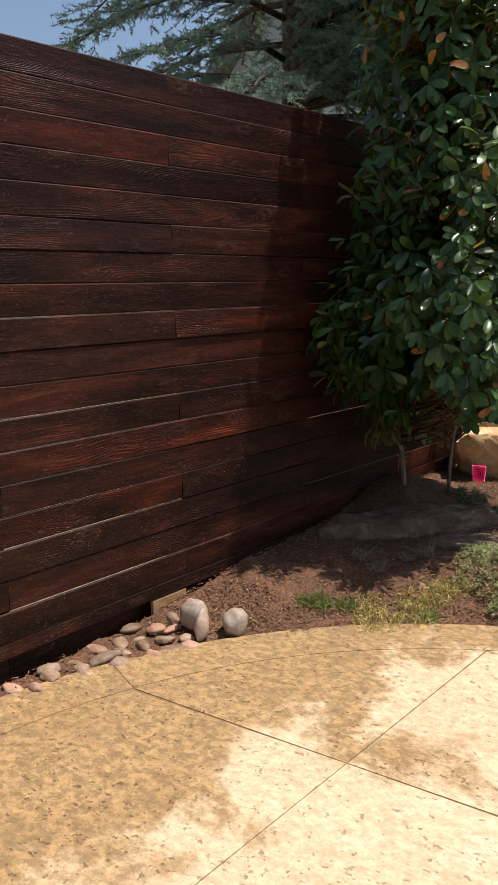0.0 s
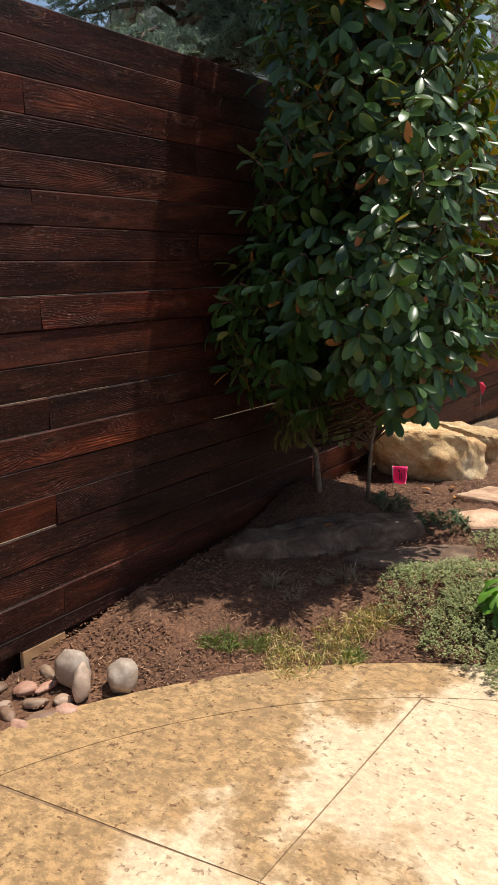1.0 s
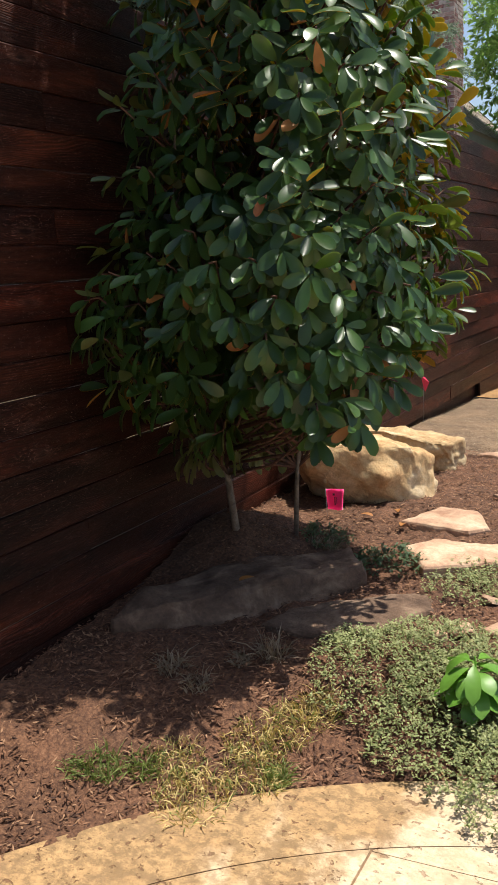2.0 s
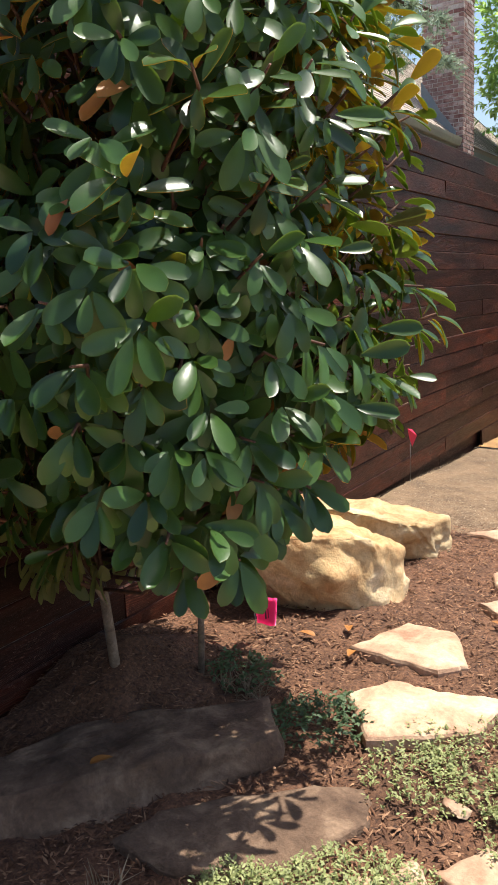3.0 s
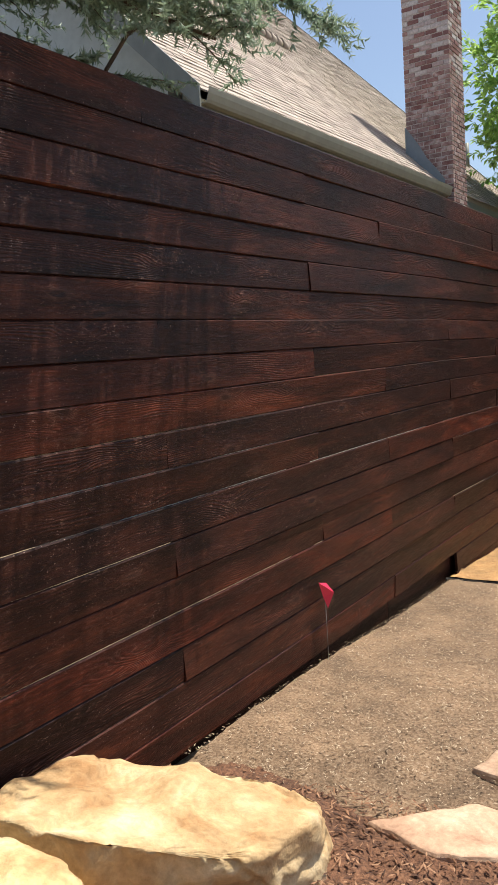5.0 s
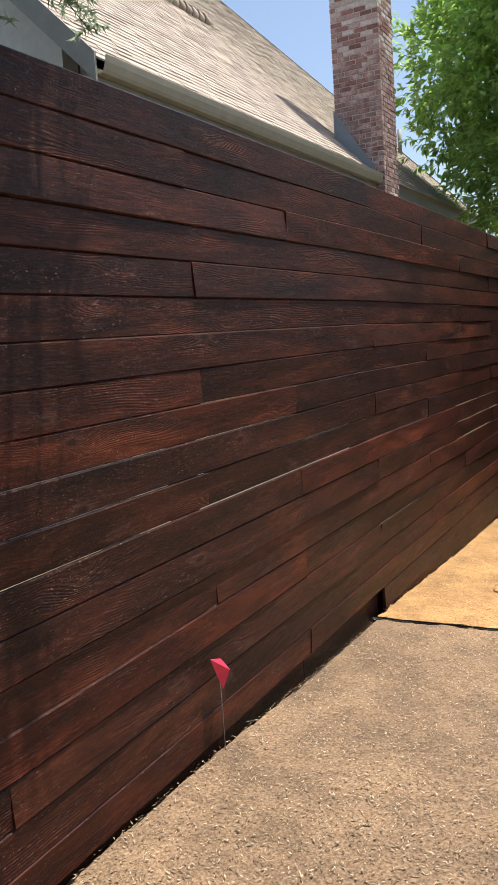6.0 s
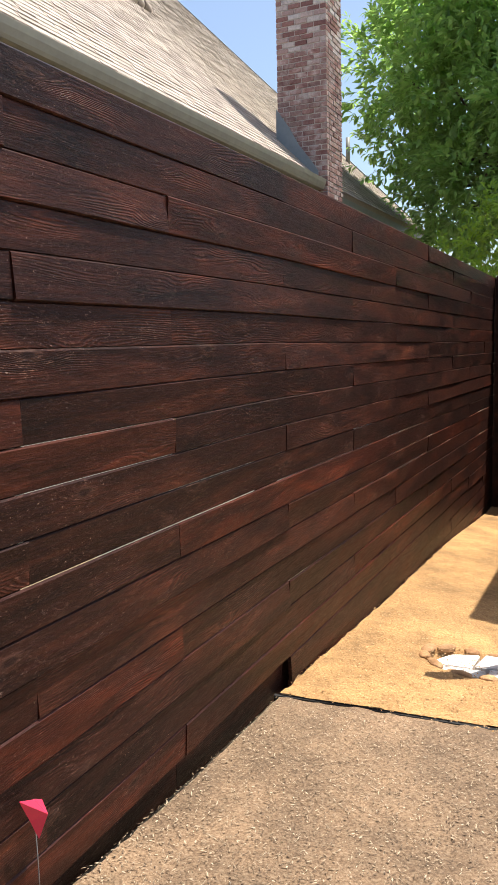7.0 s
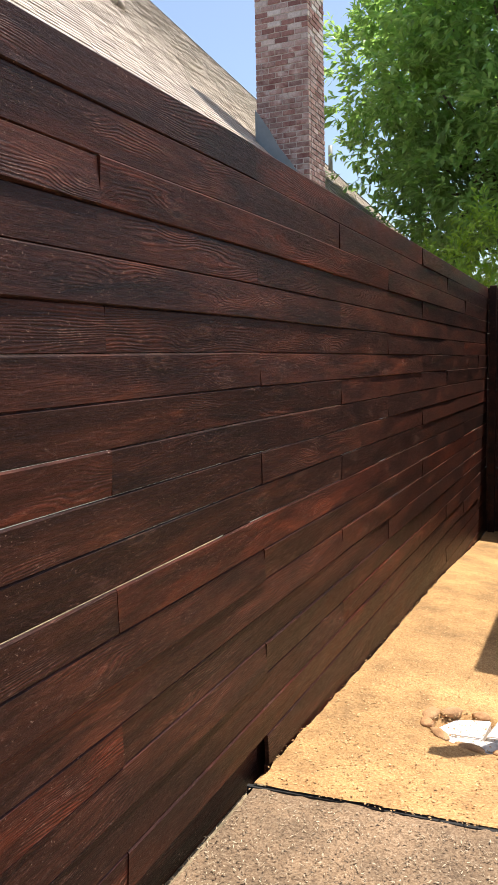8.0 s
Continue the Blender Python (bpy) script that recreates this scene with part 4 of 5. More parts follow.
def build_magnolia():
    rnd = random.Random(11)
    tree = empty("magnolia_tree", "magnolia with glossy dark green leaves and rusty undersides", "tree", (0.32, 5.42, 0.0))
    tree.location = (0, 0, 0)
    shapes = [leaf_shape(0.116, 0.047, b, f) for b, f in ((0.10, 0.25), (0.22, 0.35), (0.32, 0.2), (-0.08, 0.5))]
    def rim(z, phi):
        """The crown leans away from the patio as it rises."""
        y0, y1 = 4.56 + 0.10 * z, 6.07 + 0.11 * smooth(1.4, 1.9, z) - 0.28 * smooth(2.2, 2.8, z) - 0.12 * max(0.0, z - 2.4)
        cy, ry = (y0 + y1) / 2, (y1 - y0) / 2
        cx, rx = 0.66, 0.57 - 0.07 * smooth(2.0, 2.4, z) - 0.08 * max(0.0, z - 2.4)
        top = smooth(4.9, 3.6, z) ** 0.5
        k = (1 + 0.28 * noise.noise(Vector((math.cos(phi) * 1.9, math.sin(phi) * 1.9, z * 2.0)))) * top
        c, s = math.cos(phi), math.sin(phi)
        c, s = math.copysign(abs(c) ** 0.66, c), math.copysign(abs(s) ** 0.66, s)
        return Vector((cx, cy, z)), Vector((rx * c * k, ry * s * k, 0))

    crown, count, ros = Leaves(), 0, []
    tries = 0
    while len(ros) < 1250 and tries < 16000:
        tries += 1
        z = rnd.uniform(0.36, 4.8)
        phi = rnd.uniform(0, math.tau)
        s = rnd.choice((1.0, 1.0, 1.0, 0.93, 0.84, 0.6))
        mid, arm = rim(z, phi)
        p = mid + arm * s + Vector((0, 0, rnd.uniform(-0.05, 0.05)))
        if p.x < 0.08 or p.z < 0.53 + 0.75 * max(0.0, p.x - 0.45) * (0.6 + 0.4 * smooth(4.9, 5.6, p.y)) + 0.8 * max(0.0, p.y - 5.88) or p.z < 0.79 + 0.8 * (4.93 - p.y):
            continue
        if any((p - q).length < (0.098 if p.z < 1.7 else 0.122) for q, _ in ros):
            continue
        if noise.noise(p * 3.1 + Vector((5, 1, 2))) > 0.24:
            continue
        ros.append((p, Vector((arm.x, arm.y, 0)).normalized()))
    # the dense inside of the crown
    for _ in range(420):
        z = rnd.uniform(0.9, 4.6)
        mid, arm = rim(z, rnd.uniform(0, math.tau))
        p = mid + arm * rnd.uniform(0.15, 0.72)
        if p.x > 0.12 and p.z > 0.85 + 0.8 * max(0.0, 4.95 - p.y) + 0.8 * max(0.0, p.y - 5.75):
            ros.append((p, Vector((arm.x, arm.y, 0)).normalized()))
    limbs = []
    for p, out in ros:
        h = smooth(0.8, 2.1, p.z) * rnd.choice((0.1, 0.2, 0.3, 0.4, 0.55, 1.0))
        if p.y > 5.5 and p.z > 1.5 and rnd.random() < 0.45:
            h = 1.0
        axis = (out * rnd.uniform(0.7, 1.0) + Vector((rnd.uniform(-0.25, 0.25), rnd.uniform(-0.25, 0.25), -0.05 + 0.75 * h + rnd.uniform(-0.25, 0.3)))).normalized()
        droop = 1.05 - 0.85 * h
        rust = h > 0.6 or rnd.random() < 0.10
        side = axis.orthogonal().normalized()
        n = rnd.randint(8, 11)
        for i in range(n):
            a = i * 2.4 + rnd.uniform(-0.3, 0.3)
            rad = Matrix.Rotation(a, 3, axis) @ side
            th = radians(rnd.uniform(55, 112)) if i > 2 else radians(rnd.uniform(20, 55))
            d = axis * math.cos(th) + rad * math.sin(th)
            d.z -= droop * rnd.uniform(0.4, 1.3)
            base = p - axis * (0.012 * i)
            m = leaf_pose(base + d.normalized() * 0.015, d, axis + Vector((0, 0, 0.25)) + out * 0.4 * (1 - h), rnd.uniform(0.62, 1.12))
            tip = m @ Vector((0.118, 0, 0))
            if tip.x < 0.025:
                continue
            dead = rnd.random() < 0.016
            near = 0.95 < p.x and 1.0 < p.z < 2.3
            pick = rnd.randrange(len(shapes))
            shape = shapes[pick]
            if near and count < 300 and not dead:
                me = leaf_meshes(shapes)[pick, rust]
                o = new("leaf", me)
                o.parent = tree
                o.matrix_basis = m
                count += 1
            else:
                crown.add(shape, m, dead, 1 if rust else 3)
        limbs.append((p, axis))
    tagged(crown.build("foliage", [TOP_LEAF, UNDER_LEAF, DEAD_LEAF, UNDER_GREEN], tree), kind="stuff")
    # stems
    base = Vector((0.30, 5.40, 0.10))
    stems = [[base, Vector((0.26, 5.41, 0.42)), Vector((0.25, 5.42, 0.62)), Vector((0.40, 5.40, 1.3)), Vector((0.58, 5.40, 2.4)), Vector((0.64, 5.50, 4.2))],
             [base + Vector((0.20, 0.22, -0.02)), Vector((0.52, 5.63, 0.45)), Vector((0.55, 5.66, 0.7)), Vector((0.66, 5.6, 1.4)), Vector((0.80, 5.6, 2.6)), Vector((0.75, 5.6, 3.6))],
             [base + Vector((-0.03, 0.0, 0.32)), Vector((0.20, 5.33, 0.60)), Vector((0.22, 5.25, 0.8)), Vector((0.30, 5.05, 1.2)), Vector((0.4, 5.0, 2.2))]]
    for st, r in zip(stems, (0.020, 0.013, 0.011)):
        part("trunk", tube(bmesh.new(), st, [r * (1 - 0.13 * i) for i in range(len(st))], 9), STEM, tree)
    bm = bmesh.new()
    for p, axis in limbs[::2]:
        st = stems[0] if p.y < 5.35 else stems[1]
        zc = max(0.45, min(3.6, p.z - 0.35))
        k = max(range(len(st) - 1), key=lambda i: st[i].z <= zc and i)
        u = min(1, max(0, (zc - st[k].z) / (st[k + 1].z - st[k].z)))
        q = st[k].lerp(st[k + 1], u)
        mid = q.lerp(p, 0.55) + Vector((0, 0, -0.04))
        tube(bm, [q, mid, p - axis * 0.05, p + axis * 0.01], [0.008, 0.006, 0.0045, 0.003], 5)
    tagged(part("branchwork", bm, TWIG, tree), kind="stuff")
    return tree


_leaf_cache = {}


def leaf_meshes(shapes):
    if not _leaf_cache:
        for i, (v, f, m) in enumerate(shapes):
            for rust in (False, True):
                me = bpy.data.meshes.new("leaf")
                me.from_pydata([tuple(p) for p in v], [], f)
                me.materials.append(TOP_LEAF)
                me.materials.append(UNDER_LEAF if rust else UNDER_GREEN)
                me.polygons.foreach_set("material_index", np.array(m, dtype=np.int32))
                me.polygons.foreach_set("use_smooth", np.ones(len(f), dtype=bool))
                _leaf_cache[i, rust] = me
    return _leaf_cache


STEM = rock("grey_magnolia_bark", (0.13, 0.10, 0.075), (0.22, 0.18, 0.14), (0.33, 0.28, 0.23), 25.0, 0.85, 0.004)
TWIG = rock("reddish_twig", (0.06, 0.03, 0.02), (0.13, 0.065, 0.04), (0.2, 0.11, 0.07), 20.0, 0.8, 0.004)
build_magnolia()


# ---- the cedar behind the fence ----
NEEDLE = leaf_material("blue_green_needles", (0.12, 0.19, 0.145), (0.32, 0.41, 0.33), 0.55, (0.38, 0.48, 0.32), 0.32)


def build_cedar():
    rnd = random.Random(31)
    rng = np.random.default_rng(31)
    tree = empty("cedar_tree", "blue-green cedar with drooping feathery branches behind the fence", "tree")
    base = Vector((-2.3, 7.5, -0.5))
    part("trunk", tube(bmesh.new(), [base, base + Vector((0.05, 0, 3)), base + Vector((0, 0.1, 6)), base + Vector((0.1, 0.1, 9.6))], [0.17, 0.13, 0.08, 0.015], 10), BARK, tree)
    wood = bmesh.new()
    starts, dirs = [], []
    # limbs that reach out over the fence: where they cross it
    over = ((6.55, 3.0), (6.75, 3.3), (6.98, 2.9), (7.18, 3.4), (7.36, 3.0), (7.52, 3.6), (7.66, 2.9), (7.80, 3.2), (7.98, 2.85), (8.12, 3.5), (8.5, 2.8), (8.62, 3.1))
    for i in range(172 + len(over)):
        z0 = 1.6 + 7.4 * (i / 92) ** 0.9 if i < 92 else rnd.uniform(3.25, 4.7)
        az = i * 2.399 + rnd.uniform(-0.3, 0.3) if i < 92 else rnd.uniform(-0.5, 0.42)
        reach = (3.15 - 0.22 * max(0, z0 - 3.2)) * rnd.uniform(0.72, 1.06)
        d = Vector((math.cos(az), math.sin(az), 0))
        if i >= 92:
            reach = rnd.uniform(2.75, 3.35)
        reach = min(reach, 2.3 / max(0.05, abs(d.y)), 2.28 / max(0.05, d.x))
        if d.x > 0 and d.y > 0:
            reach = min(reach, 1.4 / max(0.05, d.y))
        pts = []
        for k in range(6):
            s = k / 5
            p = base + d * reach * s
            p.z = z0 + 0.55 * s - 1.0 * s * s + rnd.uniform(-0.03, 0.03)
            if p.x > -0.35:
                p.z = max(p.z, 2.66 + 0.1 * rnd.random())
            pts.append(p)
        if i >= 172:
            oy, oz = over[i - 172]
            root = Vector((base.x, base.y, oz + 1.1))
            end = Vector((rnd.uniform(0.38, 0.66), oy + 0.04, oz - 0.06))
            pts = [root.lerp(end, k / 5) + Vector((0, 0, 0.25 * math.sin(k / 5 * math.pi))) for k in range(6)]
            d = (end - root).normalized()
        tube(wood, pts, [0.035 * (1 - 0.16 * k) for k in range(6)], 5)
        for j in range(22):
            s = 0.22 + 0.78 * (j + rnd.random()) / 22
            k = min(4, int(s * 5))
            q = pts[k].lerp(pts[k + 1], s * 5 - k)
            sgn = 1 if j % 2 else -1
            sd = (d.cross(Vector((0, 0, 1))) * sgn * rnd.uniform(0.5, 1.0) + d * rnd.uniform(0.3, 0.9)).normalized()
            L = rnd.uniform(0.25, 0.62) * (1.15 - 0.5 * s) * (0.36 if i >= 172 else 1.0)
            sub = []
            for u in np.linspace(0, 1, 4):
                p = q + sd * L * u
                p.z -= 0.34 * L * u * u + 0.02 * rnd.random()
                if p.x > -0.3:
                    p.z = max(p.z, 2.58)
                sub.append(p)
            tube(wood, sub, [0.007, 0.005, 0.003, 0.0015], 3)
            # short side sprays
            for w in range(10):
                u = rnd.uniform(0.1, 1.0)
                kk = min(2, int(u * 3))
                r0 = sub[kk].lerp(sub[kk + 1], u * 3 - kk)
                sp = (sd + Vector((rnd.uniform(-0.9, 0.9), rnd.uniform(-0.9, 0.9), rnd.uniform(-0.55, 0.15)))).normalized()
                SL = rnd.uniform(0.08, 0.20)
                for t in np.arange(0, SL, 0.017):
                    for _ in range(4):
                        starts.append(r0 + sp * t)
                        dirs.append((sp * 0.55 + Vector(rng.normal(0, 0.6, 3))).normalized())
    tagged(part("branchwork", wood, BARK, tree), kind="stuff")
    s, dd = np.array(starts), np.array(dirs)
    n = len(s)
    side = np.cross(dd, rng.normal(0, 1, (n, 3)))
    side /= np.linalg.norm(side, axis=1)[:, None] + 1e-9
    L = rng.uniform(0.024, 0.044, n)[:, None]
    verts = np.stack((s - side * 0.0048, s + side * 0.0048, s + dd * L), axis=1).reshape(-1, 3)
    keep = np.ones(n, bool)
    keep[(s[:, 0] > -0.2) & (s[:, 2] < 2.56)] = False
    verts = verts.reshape(n, 3, 3)[keep].reshape(-1, 3)
    n = len(verts) // 3
    me = bpy.data.meshes.new("needles")
    me.vertices.add(3 * n)
    me.vertices.foreach_set("co", verts.astype(np.float32).ravel())
    me.loops.add(3 * n)
    me.loops.foreach_set("vertex_index", np.arange(3 * n, dtype=np.int32))
    me.polygons.add(n)
    me.polygons.foreach_set("loop_start", np.arange(0, 3 * n, 3, dtype=np.int32))
    me.materials.append(NEEDLE)
    me.update()
    me.validate()
    o = new("needles", me)
    o.parent = tree
    tagged(o, kind="stuff")


build_cedar()


# ---- broad-leaved tree past the end of the yard ----
GREEN_A = leaf_material("mid_green_leaves", (0.075, 0.18, 0.06), (0.36, 0.54, 0.20), 0.32, (0.50, 0.74, 0.18), 0.42)
GREEN_B = leaf_material("bright_green_leaves", (0.12, 0.22, 0.035), (0.22, 0.34, 0.06), 0.4, (0.60, 0.85, 0.12), 0.55)


def leafy(name, label, trunk_at, blobs, per_area, leaf, material, seed, stem_r):
    rnd = random.Random(seed)
    tree = empty(name, label, "tree" if "tree" in name else "shrub")
    bulk = Leaves()
    shapes = [leaf_shape(leaf, leaf * 0.42, b, 0.3, 0.0, 3) for b in (0.1, 0.3)]
    bm = bmesh.new()
    top = Vector(trunk_at) + Vector((0, 0, max(b[2] for b in blobs) - trunk_at[2] - 0.8))
    trunk = [Vector(trunk_at), Vector(trunk_at).lerp(top, 0.4) + Vector((0.08, 0, 0)), top]
    part("trunk", tube(bmesh.new(), trunk, [stem_r, stem_r * 0.7, stem_r * 0.25], 9), BARK, tree)
    for bx, by, bz, br in blobs:
        c = Vector((bx, by, bz))
        s = trunk[1].lerp(trunk[2], rnd.random() * 0.6)
        tube(bm, [s, s.lerp(c, 0.5) + Vector((0, 0, -0.1)), c], [stem_r * 0.4, stem_r * 0.25, stem_r * 0.1], 6)
        n = int(per_area * br * br)
        for _ in range(n):
            d = Vector((rnd.gauss(0, 1), rnd.gauss(0, 1), rnd.gauss(0, 1))).normalized()
            r = br * rnd.uniform(0.55, 1.05) * (1 + 0.3 * noise.noise(d * 2.2 + c))
            p = c + d * r
            if noise.noise(p * 1.5) > 0.38:
                continue
            tw = (d + Vector((0, 0, 0.35))).normalized()
            for i in range(7):
                ld = (tw + Vector((rnd.gauss(0, 0.7), rnd.gauss(0, 0.7), rnd.gauss(0, 0.5) - 0.2))).normalized()
                bulk.add(rnd.choice(shapes), leaf_pose(p + tw * 0.03 * i, ld, Vector((rnd.gauss(0, 0.4), rnd.gauss(0, 0.4), 1)), rnd.uniform(0.7, 1.2)))
    tagged(part("branchwork", bm, BARK, tree), kind="stuff")
    tagged(bulk.build("crown", material, tree), kind="stuff")


rnd = random.Random(77)
BLOBS = []
for i in range(46):
    a, zz = i * 2.4, -0.85 + 1.75 * (i / 46)
    rr = math.sqrt(max(0.05, 1 - zz * zz))
    BLOBS.append((0.4 + 2.9 * rr * math.cos(a) * rnd.uniform(0.75, 1.0), 23.0 + 2.6 * rr * math.sin(a) * rnd.uniform(0.75, 1.0), 6.2 + 3.2 * zz, rnd.uniform(0.8, 1.25)))
leafy("shade_tree", "tall broad-leaved tree with dense green crown past the fence", (0.4, 23.0, -0.9), BLOBS, 280, 0.19, GREEN_A, 5, 0.16)
leafy("bright_shrub", "bright green leafy shrub rising over the end fence", (0.2, 20.2, -0.8),
      [(-0.8, 20.3, 2.75, 0.55), (-0.1, 20.0, 3.25, 0.6), (0.6, 20.2, 3.5, 0.65), (1.3, 20.1, 3.4, 0.6), (-0.3, 20.5, 2.4, 0.6), (0.9, 20.5, 2.4, 0.6), (0.3, 20.4, 2.8, 0.6)], 230, 0.12, GREEN_B, 6, 0.05)


# ---- low plants in the bed ----
COVER = leaf_material("grey_green_cover", (0.17, 0.20, 0.065), (0.36, 0.38, 0.16), 0.6, (0.2, 0.28, 0.08), 0.2)
DARKCOVER = leaf_material("dark_green_cover", (0.04, 0.075, 0.03), (0.09, 0.14, 0.06), 0.6, (0.12, 0.2, 0.05), 0.2)
LETTUCE = leaf_material("fresh_green_leaf", (0.11, 0.26, 0.03), (0.20, 0.40, 0.06), 0.4, (0.30, 0.55, 0.05), 0.35)


def mound(label, blobs, count, leaf, material, seed, stalk=0.03):
    rnd = random.Random(seed)
    bulk = Leaves()
    shapes = [leaf_shape(leaf, leaf * 0.5, b, 0.2, 0.0, 3) for b in (0.1, 0.4)]
    for bx, by, br, bh in blobs:
        for _ in range(int(count * br * br)):
            a, s = rnd.uniform(0, math.tau), math.sqrt(rnd.random())
            wob = 1 + 0.25 * noise.noise(Vector((math.cos(a) * 2, math.sin(a) * 2, bx * 3)))
            x, y = bx + br * s * wob * math.cos(a), by + br * s * wob * math.sin(a)
            h = bh * (1 - s * s) ** 0.6 * (0.75 + 0.5 * noise.noise(Vector((x * 9, y * 9, 1)))) * rnd.uniform(0.55, 1.1)
            base = Vector((x, y, max(ground_z(x, y), PATIO_Z if in_patio(x, y) else -9) + 0.01 + h))
            tw = Vector((math.cos(a) * s * 0.7 + rnd.gauss(0, 0.35), math.sin(a) * s * 0.7 + rnd.gauss(0, 0.35), 1)).normalized()
            for i in range(5):
                ld = (tw * rnd.uniform(0.1, 0.8) + Vector((rnd.gauss(0, 1), rnd.gauss(0, 1), rnd.gauss(0, 0.4)))).normalized()
                bulk.add(rnd.choice(shapes), leaf_pose(base + tw * stalk * i / 5, ld, Vector((rnd.gauss(0, 0.3), rnd.gauss(0, 0.3), 1)), rnd.uniform(0.6, 1.3)))
    ob = bulk.build("ground_cover", material)
    return tagged(ob, label, "ground cover", kind="stuff")


mound("grey-green low creeping ground cover spilling over the patio edge",
      [(1.28, 4.74, 0.26, 0.12), (1.60, 4.62, 0.30, 0.15), (1.92, 4.55, 0.34, 0.15), (1.42, 4.92, 0.22, 0.10), (1.78, 4.85, 0.30, 0.13), (1.12, 4.86, 0.10, 0.05), (2.2, 4.7, 0.4, 0.15)], 11500, 0.0135, COVER, 3)
mound("thin green creeping plants between the stones",
      [(1.36, 5.48, 0.17, 0.04), (1.58, 5.60, 0.24, 0.05), (1.85, 5.5, 0.30, 0.06), (1.32, 5.66, 0.10, 0.03)], 6800, 0.014, COVER, 4)
mound("dark green low plant in the shade of the magnolia", [(0.98, 5.60, 0.15, 0.09), (0.62, 5.72, 0.12, 0.06)], 6800, 0.022, DARKCOVER, 5)


def fresh_plant():
    rnd = random.Random(8)
    plant = empty("leafy_plant", "fresh bright green plant with broad drooping leaves", "plant", (1.62, 4.72, ground_z(1.62, 4.72)))
    base = Vector((1.62, 4.70, ground_z(1.62, 4.70)))
    plant.location = (0, 0, 0)
    part("stem", tube(bmesh.new(), [base, base + Vector((0.01, 0, 0.14)), base + Vector((0, 0.01, 0.24))], [0.006, 0.005, 0.003], 6), LETTUCE, plant)
    for i in range(26):
        a = i * 2.4
        h = 0.10 + 0.14 * (i / 26)
        d = Vector((math.cos(a), math.sin(a), 0.25 - 0.5 * rnd.random()))
        v, f, m = leaf_shape(rnd.uniform(0.09, 0.14), rnd.uniform(0.05, 0.07), 0.5, 0.25, 0.001, 6)
        mm = np.array(leaf_pose(base + Vector((math.cos(a) * 0.02, math.sin(a) * 0.02, h)), d, (0, 0, 1)))
        tagged(pieces("leaf", v @ mm[:3, :3].T + mm[:3, 3], f, LETTUCE, plant, smooth=True))


fresh_plant()
STRAW = leaf_material("straw_grass", (0.52, 0.39, 0.13), (0.78, 0.62, 0.27), 0.6, (0.5, 0.38, 0.1), 0.25)
GRASS = leaf_material("green_grass", (0.10, 0.15, 0.03), (0.24, 0.28, 0.08), 0.6, (0.28, 0.35, 0.06), 0.25)
DRY = leaf_material("dead_grass", (0.15, 0.11, 0.07), (0.30, 0.235, 0.16), 0.7, (0.4, 0.33, 0.2), 0.2)


def tuft(x, y, r, h, blades, mats, label, seed):
    rnd = random.Random(seed)
    v, f, mi = [], [], []
    for i in range(blades):
        a, s = rnd.uniform(0, math.tau), r * math.sqrt(rnd.random())
        px, py = x + s * math.cos(a), y + s * math.sin(a)
        z = ground_z(px, py)
        L, w = h * rnd.uniform(0.5, 1.2), rnd.uniform(0.0015, 0.003)
        d = Vector((rnd.gauss(0, 0.6), rnd.gauss(0, 0.6), 0.9)).normalized()
        sd = d.cross(Vector((rnd.gauss(0, 1), rnd.gauss(0, 1), 0.3))).normalized() * w
        k = len(v)
        p = Vector((px, py, z - 0.005))
        mid = p + d * L * 0.55
        tip = p + d * L + Vector((d.x, d.y, -0.5)) * L * 0.35
        v += [p - sd, p + sd, mid + sd * 0.8, mid - sd * 0.8, tip]
        f += [(k, k + 1, k + 2, k + 3), (k + 3, k + 2, k + 4)]
        m = rnd.randrange(len(mats))
        mi += [m, m]
    ob = pieces("grass_tuft", v, f, mats, None, mi)
    return tagged(ob, label, "grass", "grass tufts in the bed")


for i, (x, y, r, h) in enumerate([(0.94, 4.02, 0.12, 0.06), (1.06, 4.20, 0.11, 0.06), (1.07, 4.40, 0.09, 0.07), (0.83, 4.13, 0.09, 0.05), (1.14, 4.52, 0.08, 0.06), (0.98, 4.30, 0.08, 0.05)]):
    tuft(x, y, r, h, int(3400 * r), [STRAW, STRAW, STRAW, STRAW, GRASS], "tuft of yellowing grass in the mulch", i)
for i, (x, y, r, h) in enumerate([(0.62, 3.99, 0.06, 0.07), (0.73, 4.06, 0.06, 0.06), (1.13, 4.22, 0.05, 0.06), (0.55, 3.95, 0.04, 0.05)]):
    tuft(x, y, r, h, 160, [GRASS], "small tuft of green grass in the mulch", i + 20)
for i, (x, y, r, h) in enumerate([(0.57, 4.46, 0.06, 0.12), (0.87, 4.68, 0.05, 0.15), (0.70, 4.42, 0.05, 0.08), (0.66, 5.65, 0.08, 0.14), (0.78, 4.60, 0.04, 0.07)]):
    tuft(x, y, r, h * 0.8, 90, [DRY], "wispy dead grass tuft in the shade", i + 40)


# ---- marker flags ----
PINK = paint("pink_plastic_film", (0.85, 0.06, 0.25), 0.35)
RED_FILM = paint("red_pink_film", (0.85, 0.045, 0.11), 0.35)
WIRE = paint("thin_steel_wire", (0.25, 0.25, 0.25), 0.4)
INK = paint("dark_ink", (0.05, 0.02, 0.04), 0.6)


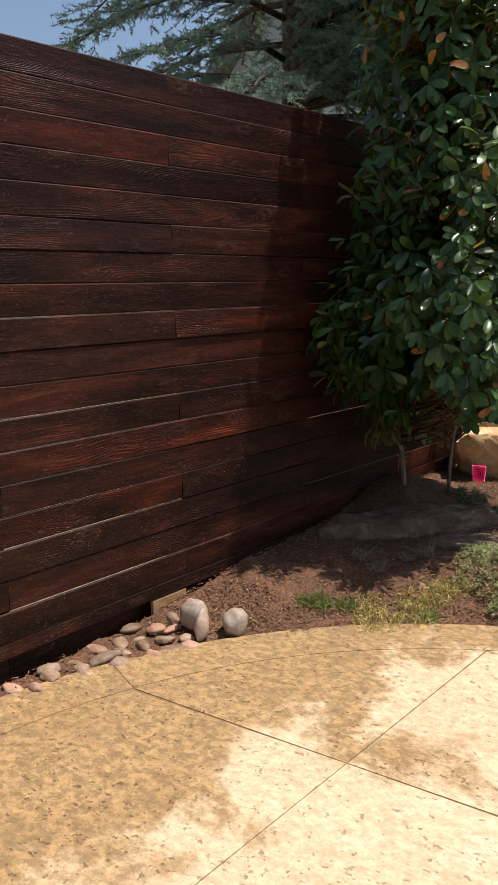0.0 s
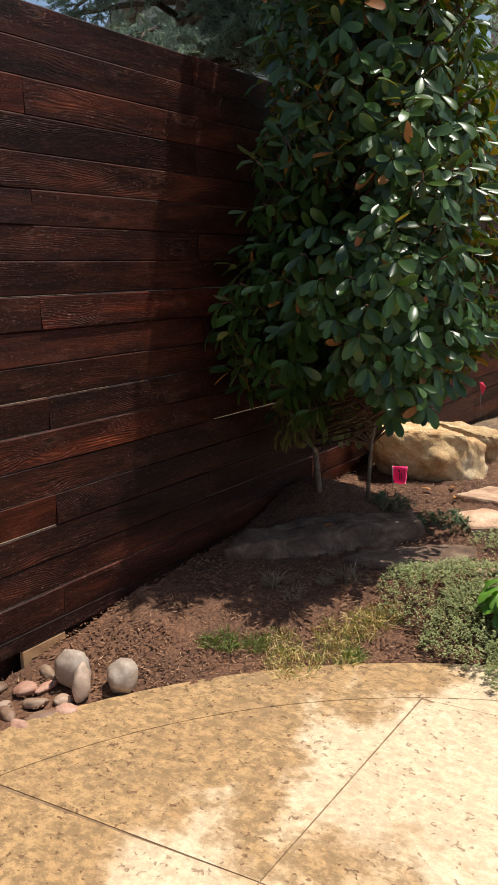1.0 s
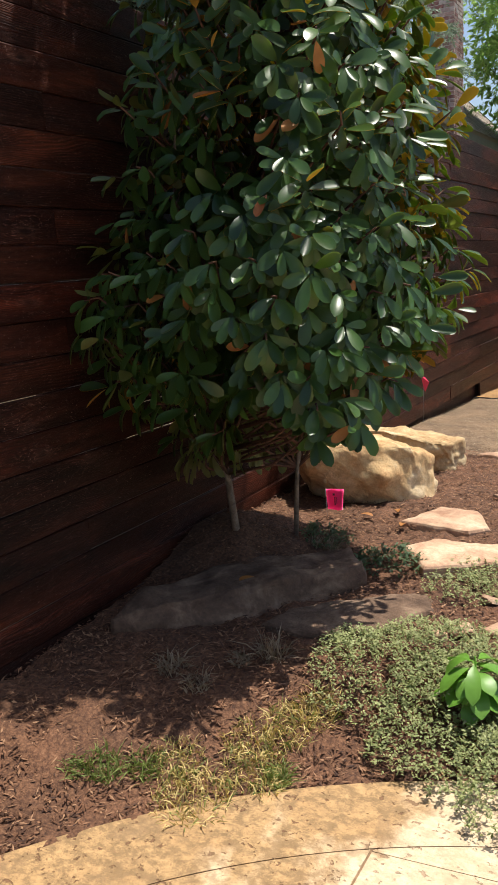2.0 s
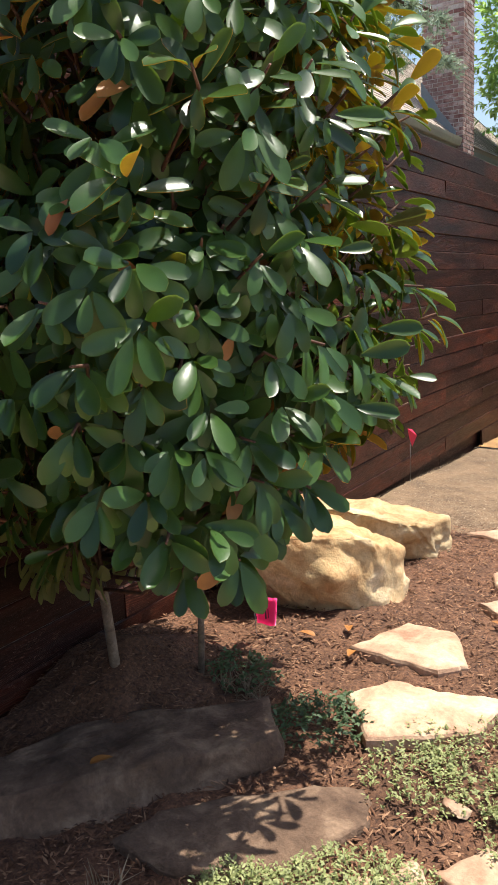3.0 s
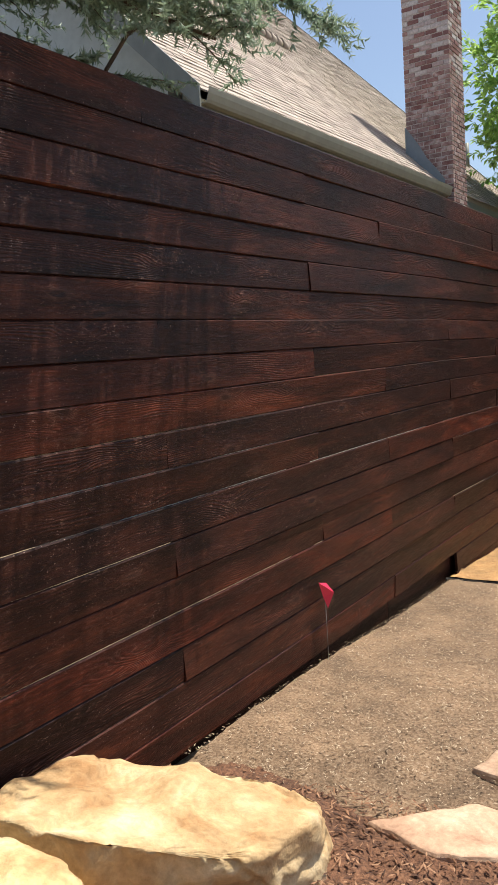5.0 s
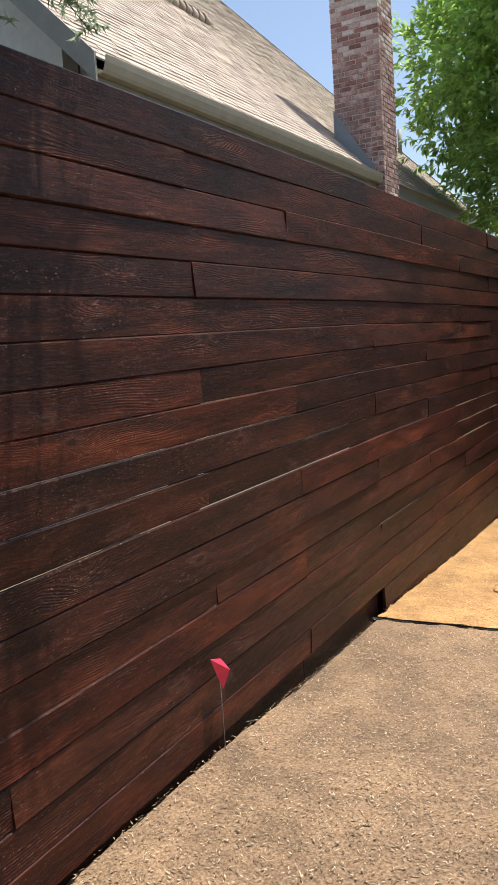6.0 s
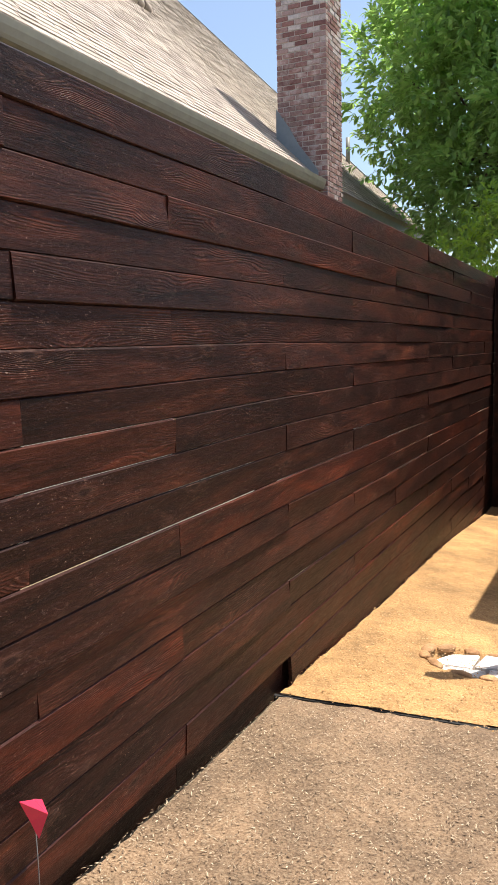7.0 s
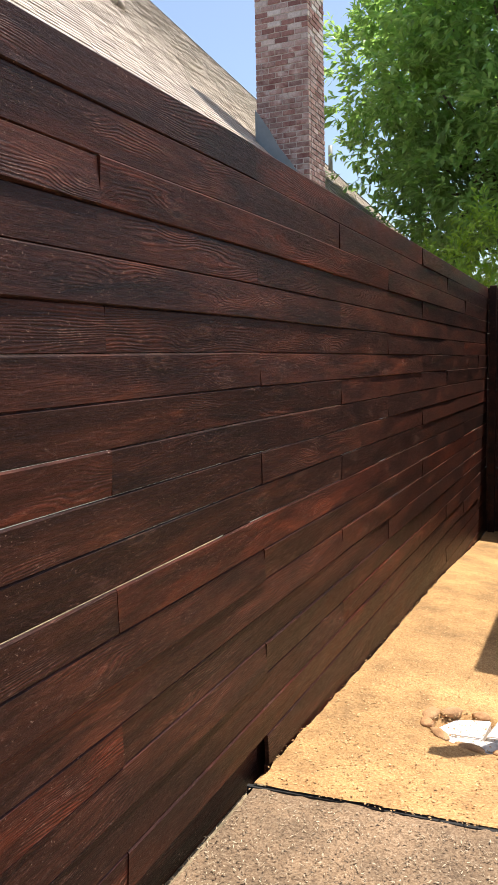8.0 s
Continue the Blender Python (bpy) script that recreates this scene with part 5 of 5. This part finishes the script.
def hanging_flag(at, width, height, turn):
    f = empty("marker_flag", "bright pink plastic marker flag with dark print on a wire", "flag", at)
    f.rotation_euler = (0, 0, radians(turn))
    bm = bmesh.new()
    n, mrows = 8, 6
    grid = []
    for j in range(mrows + 1):
        v = j / mrows
        w = width * (1 - 0.20 * v)
        grid.append([bm.verts.new((w * (i / n - 0.5), 0.010 * math.sin(i / n * 5 + v) * (0.3 + v), -height * v)) for i in range(n + 1)])
    for j in range(mrows):
        for i in range(n):
            bm.faces.new((grid[j][i], grid[j][i + 1], grid[j + 1][i + 1], grid[j + 1][i])).smooth = True
    bmesh.ops.solidify(bm, geom=list(bm.faces), thickness=0.0008)
    part("film", bm, PINK, f)
    for k, (dx, w, z0, z1) in enumerate(((-0.006, 0.012, -0.022, -0.034), (0.0, 0.006, -0.040, -0.088), (0.010, 0.004, -0.044, -0.084))):
        part("print_bar", box(bmesh.new(), (dx - w / 2, -0.0125, z1), (dx + w / 2, -0.0112, z0)), INK, f)
    part("wire", tube(bmesh.new(), [(-width / 2, 0, 0.004), (-width / 2 + 0.005, 0.0, -height - 0.12)], [0.0015, 0.0015], 5), WIRE, f)
    return f


hanging_flag((0.505, 6.085, 0.212), 0.098, 0.118, 22)


def crumpled_flag():
    f = empty("marker_flag", "small crumpled red-pink marker flag against the fence", "flag", (0.04, 9.03, 0.33))
    f.location = (0, 0, 0)
    bm = bmesh.new()
    pts = [(0.035, 8.99, 0.385), (0.055, 9.03, 0.375), (0.03, 9.09, 0.335), (0.06, 9.075, 0.305), (0.035, 9.075, 0.25), (0.05, 9.045, 0.24), (0.035, 9.03, 0.30)]
    c = bm.verts.new((0.085, 9.05, 0.325))
    vs = [bm.verts.new(p) for p in pts]
    for a, b in zip(vs, vs[1:] + vs[:1]):
        bm.faces.new((c, a, b))
    bmesh.ops.subdivide_edges(bm, edges=bm.edges, cuts=2, use_grid_fill=True)
    bmesh.ops.solidify(bm, geom=list(bm.faces), thickness=0.001)
    part("film", bm, RED_FILM, f)
    part("wire", tube(bmesh.new(), [(0.035, 9.05, 0.36), (0.03, 9.06, -0.1)], [0.0018, 0.0018], 5), WIRE, f)


crumpled_flag()

# ---- stone-lined hole in the granite ----
CLOD = rock("orange_clods", (0.30, 0.16, 0.07), (0.42, 0.25, 0.12), (0.52, 0.35, 0.19), 9.0, 0.9, 0.01)
WHITE = rock("white_limestone", (0.60, 0.57, 0.52), (0.72, 0.70, 0.65), (0.8, 0.78, 0.74), 6.0, 0.8, 0.006)
px, py = PIT
pz = ground_z(px, py)
SLABS = [[(-0.22, -0.05), (-0.12, 0.10), (0.04, 0.12), (0.02, -0.04)], [(0.04, -0.05), (0.07, 0.11), (0.22, 0.10), (0.24, -0.03)],
         [(-0.20, -0.14), (-0.15, -0.06), (0.10, -0.065), (0.12, -0.15), (-0.05, -0.17)], [(0.13, -0.15), (0.12, -0.06), (0.25, -0.05), (0.24, -0.14)]]
for i, ring in enumerate(SLABS):
    bm = bmesh.new()
    f = bm.faces.new([bm.verts.new((px - 0.03 + 1.12 * x, py + 0.03 + 1.25 * y, pz - 0.05)) for x, y in ring])
    if f.normal.z > 0:
        f.normal_flip()
    ext = bmesh.ops.extrude_face_region(bm, geom=[f])
    for v in ext["geom"]:
        if isinstance(v, bmesh.types.BMVert):
            v.co.z += 0.045 + 0.01 * (i % 2) + 0.012 * ((v.co.x - px) > 0)
    bmesh.ops.recalc_face_normals(bm, faces=bm.faces)
    bmesh.ops.bevel(bm, geom=list(bm.edges), offset=0.006, segments=2, affect="EDGES")
    tagged(obj("white_stone", bm, WHITE), "flat white limestone piece set in the hole", "stone", "white stones in the hole")
for i in range(11):
    a = i / 11 * math.tau
    x, y = px + 0.295 * math.cos(a), py + 0.215 * math.sin(a)
    tagged(pebble(x, y, 0.05 + 0.012 * (i % 3), 0.035, 0.022, math.degrees(a) + 90, 0, i + 60, CLOD, "rough orange-brown clod on the rim of the hole", 0.012), group="clods round the hole")

# fallen leaves on the mulch
for i, (x, y) in enumerate(((0.64, 6.12), (0.82, 6.2), (0.60, 5.03), (1.3, 6.55), (0.9, 6.02))):
    v, f, m = leaf_shape(0.07, 0.035, 0.15, 0.4, 0.001)
    z = ground_z(x, y) + (0.03 if i != 2 else 0.125)
    mm = np.array(leaf_pose((x, y, z), (math.cos(i * 2.0), math.sin(i * 2.0), 0.05), (0, 0, 1)))
    tagged(pieces("fallen_leaf", v @ mm[:3, :3].T + mm[:3, 3], f, DEAD_LEAF, None, smooth=True), "dry curled orange-brown leaf on the mulch", "leaf", "fallen leaves")

# post set in the stone-lined hole
post = empty("garden_post", "brown wooden post standing in the stone-lined hole", "post", (1.03, 12.14, -0.4))
POST = rock("weathered_brown_wood", (0.10, 0.06, 0.035), (0.17, 0.11, 0.065), (0.26, 0.18, 0.11), 6.0, 0.7, 0.003)
post.location = (0, 0, 0)
part("shaft", box(bmesh.new(), (0.985, 12.095, -0.5), (1.075, 12.185, 1.53), 0.006), POST, post)
part("cap", box(bmesh.new(), (0.978, 12.088, 1.53), (1.082, 12.192, 1.56), 0.006), STUCCO, post, "pale flat cap")
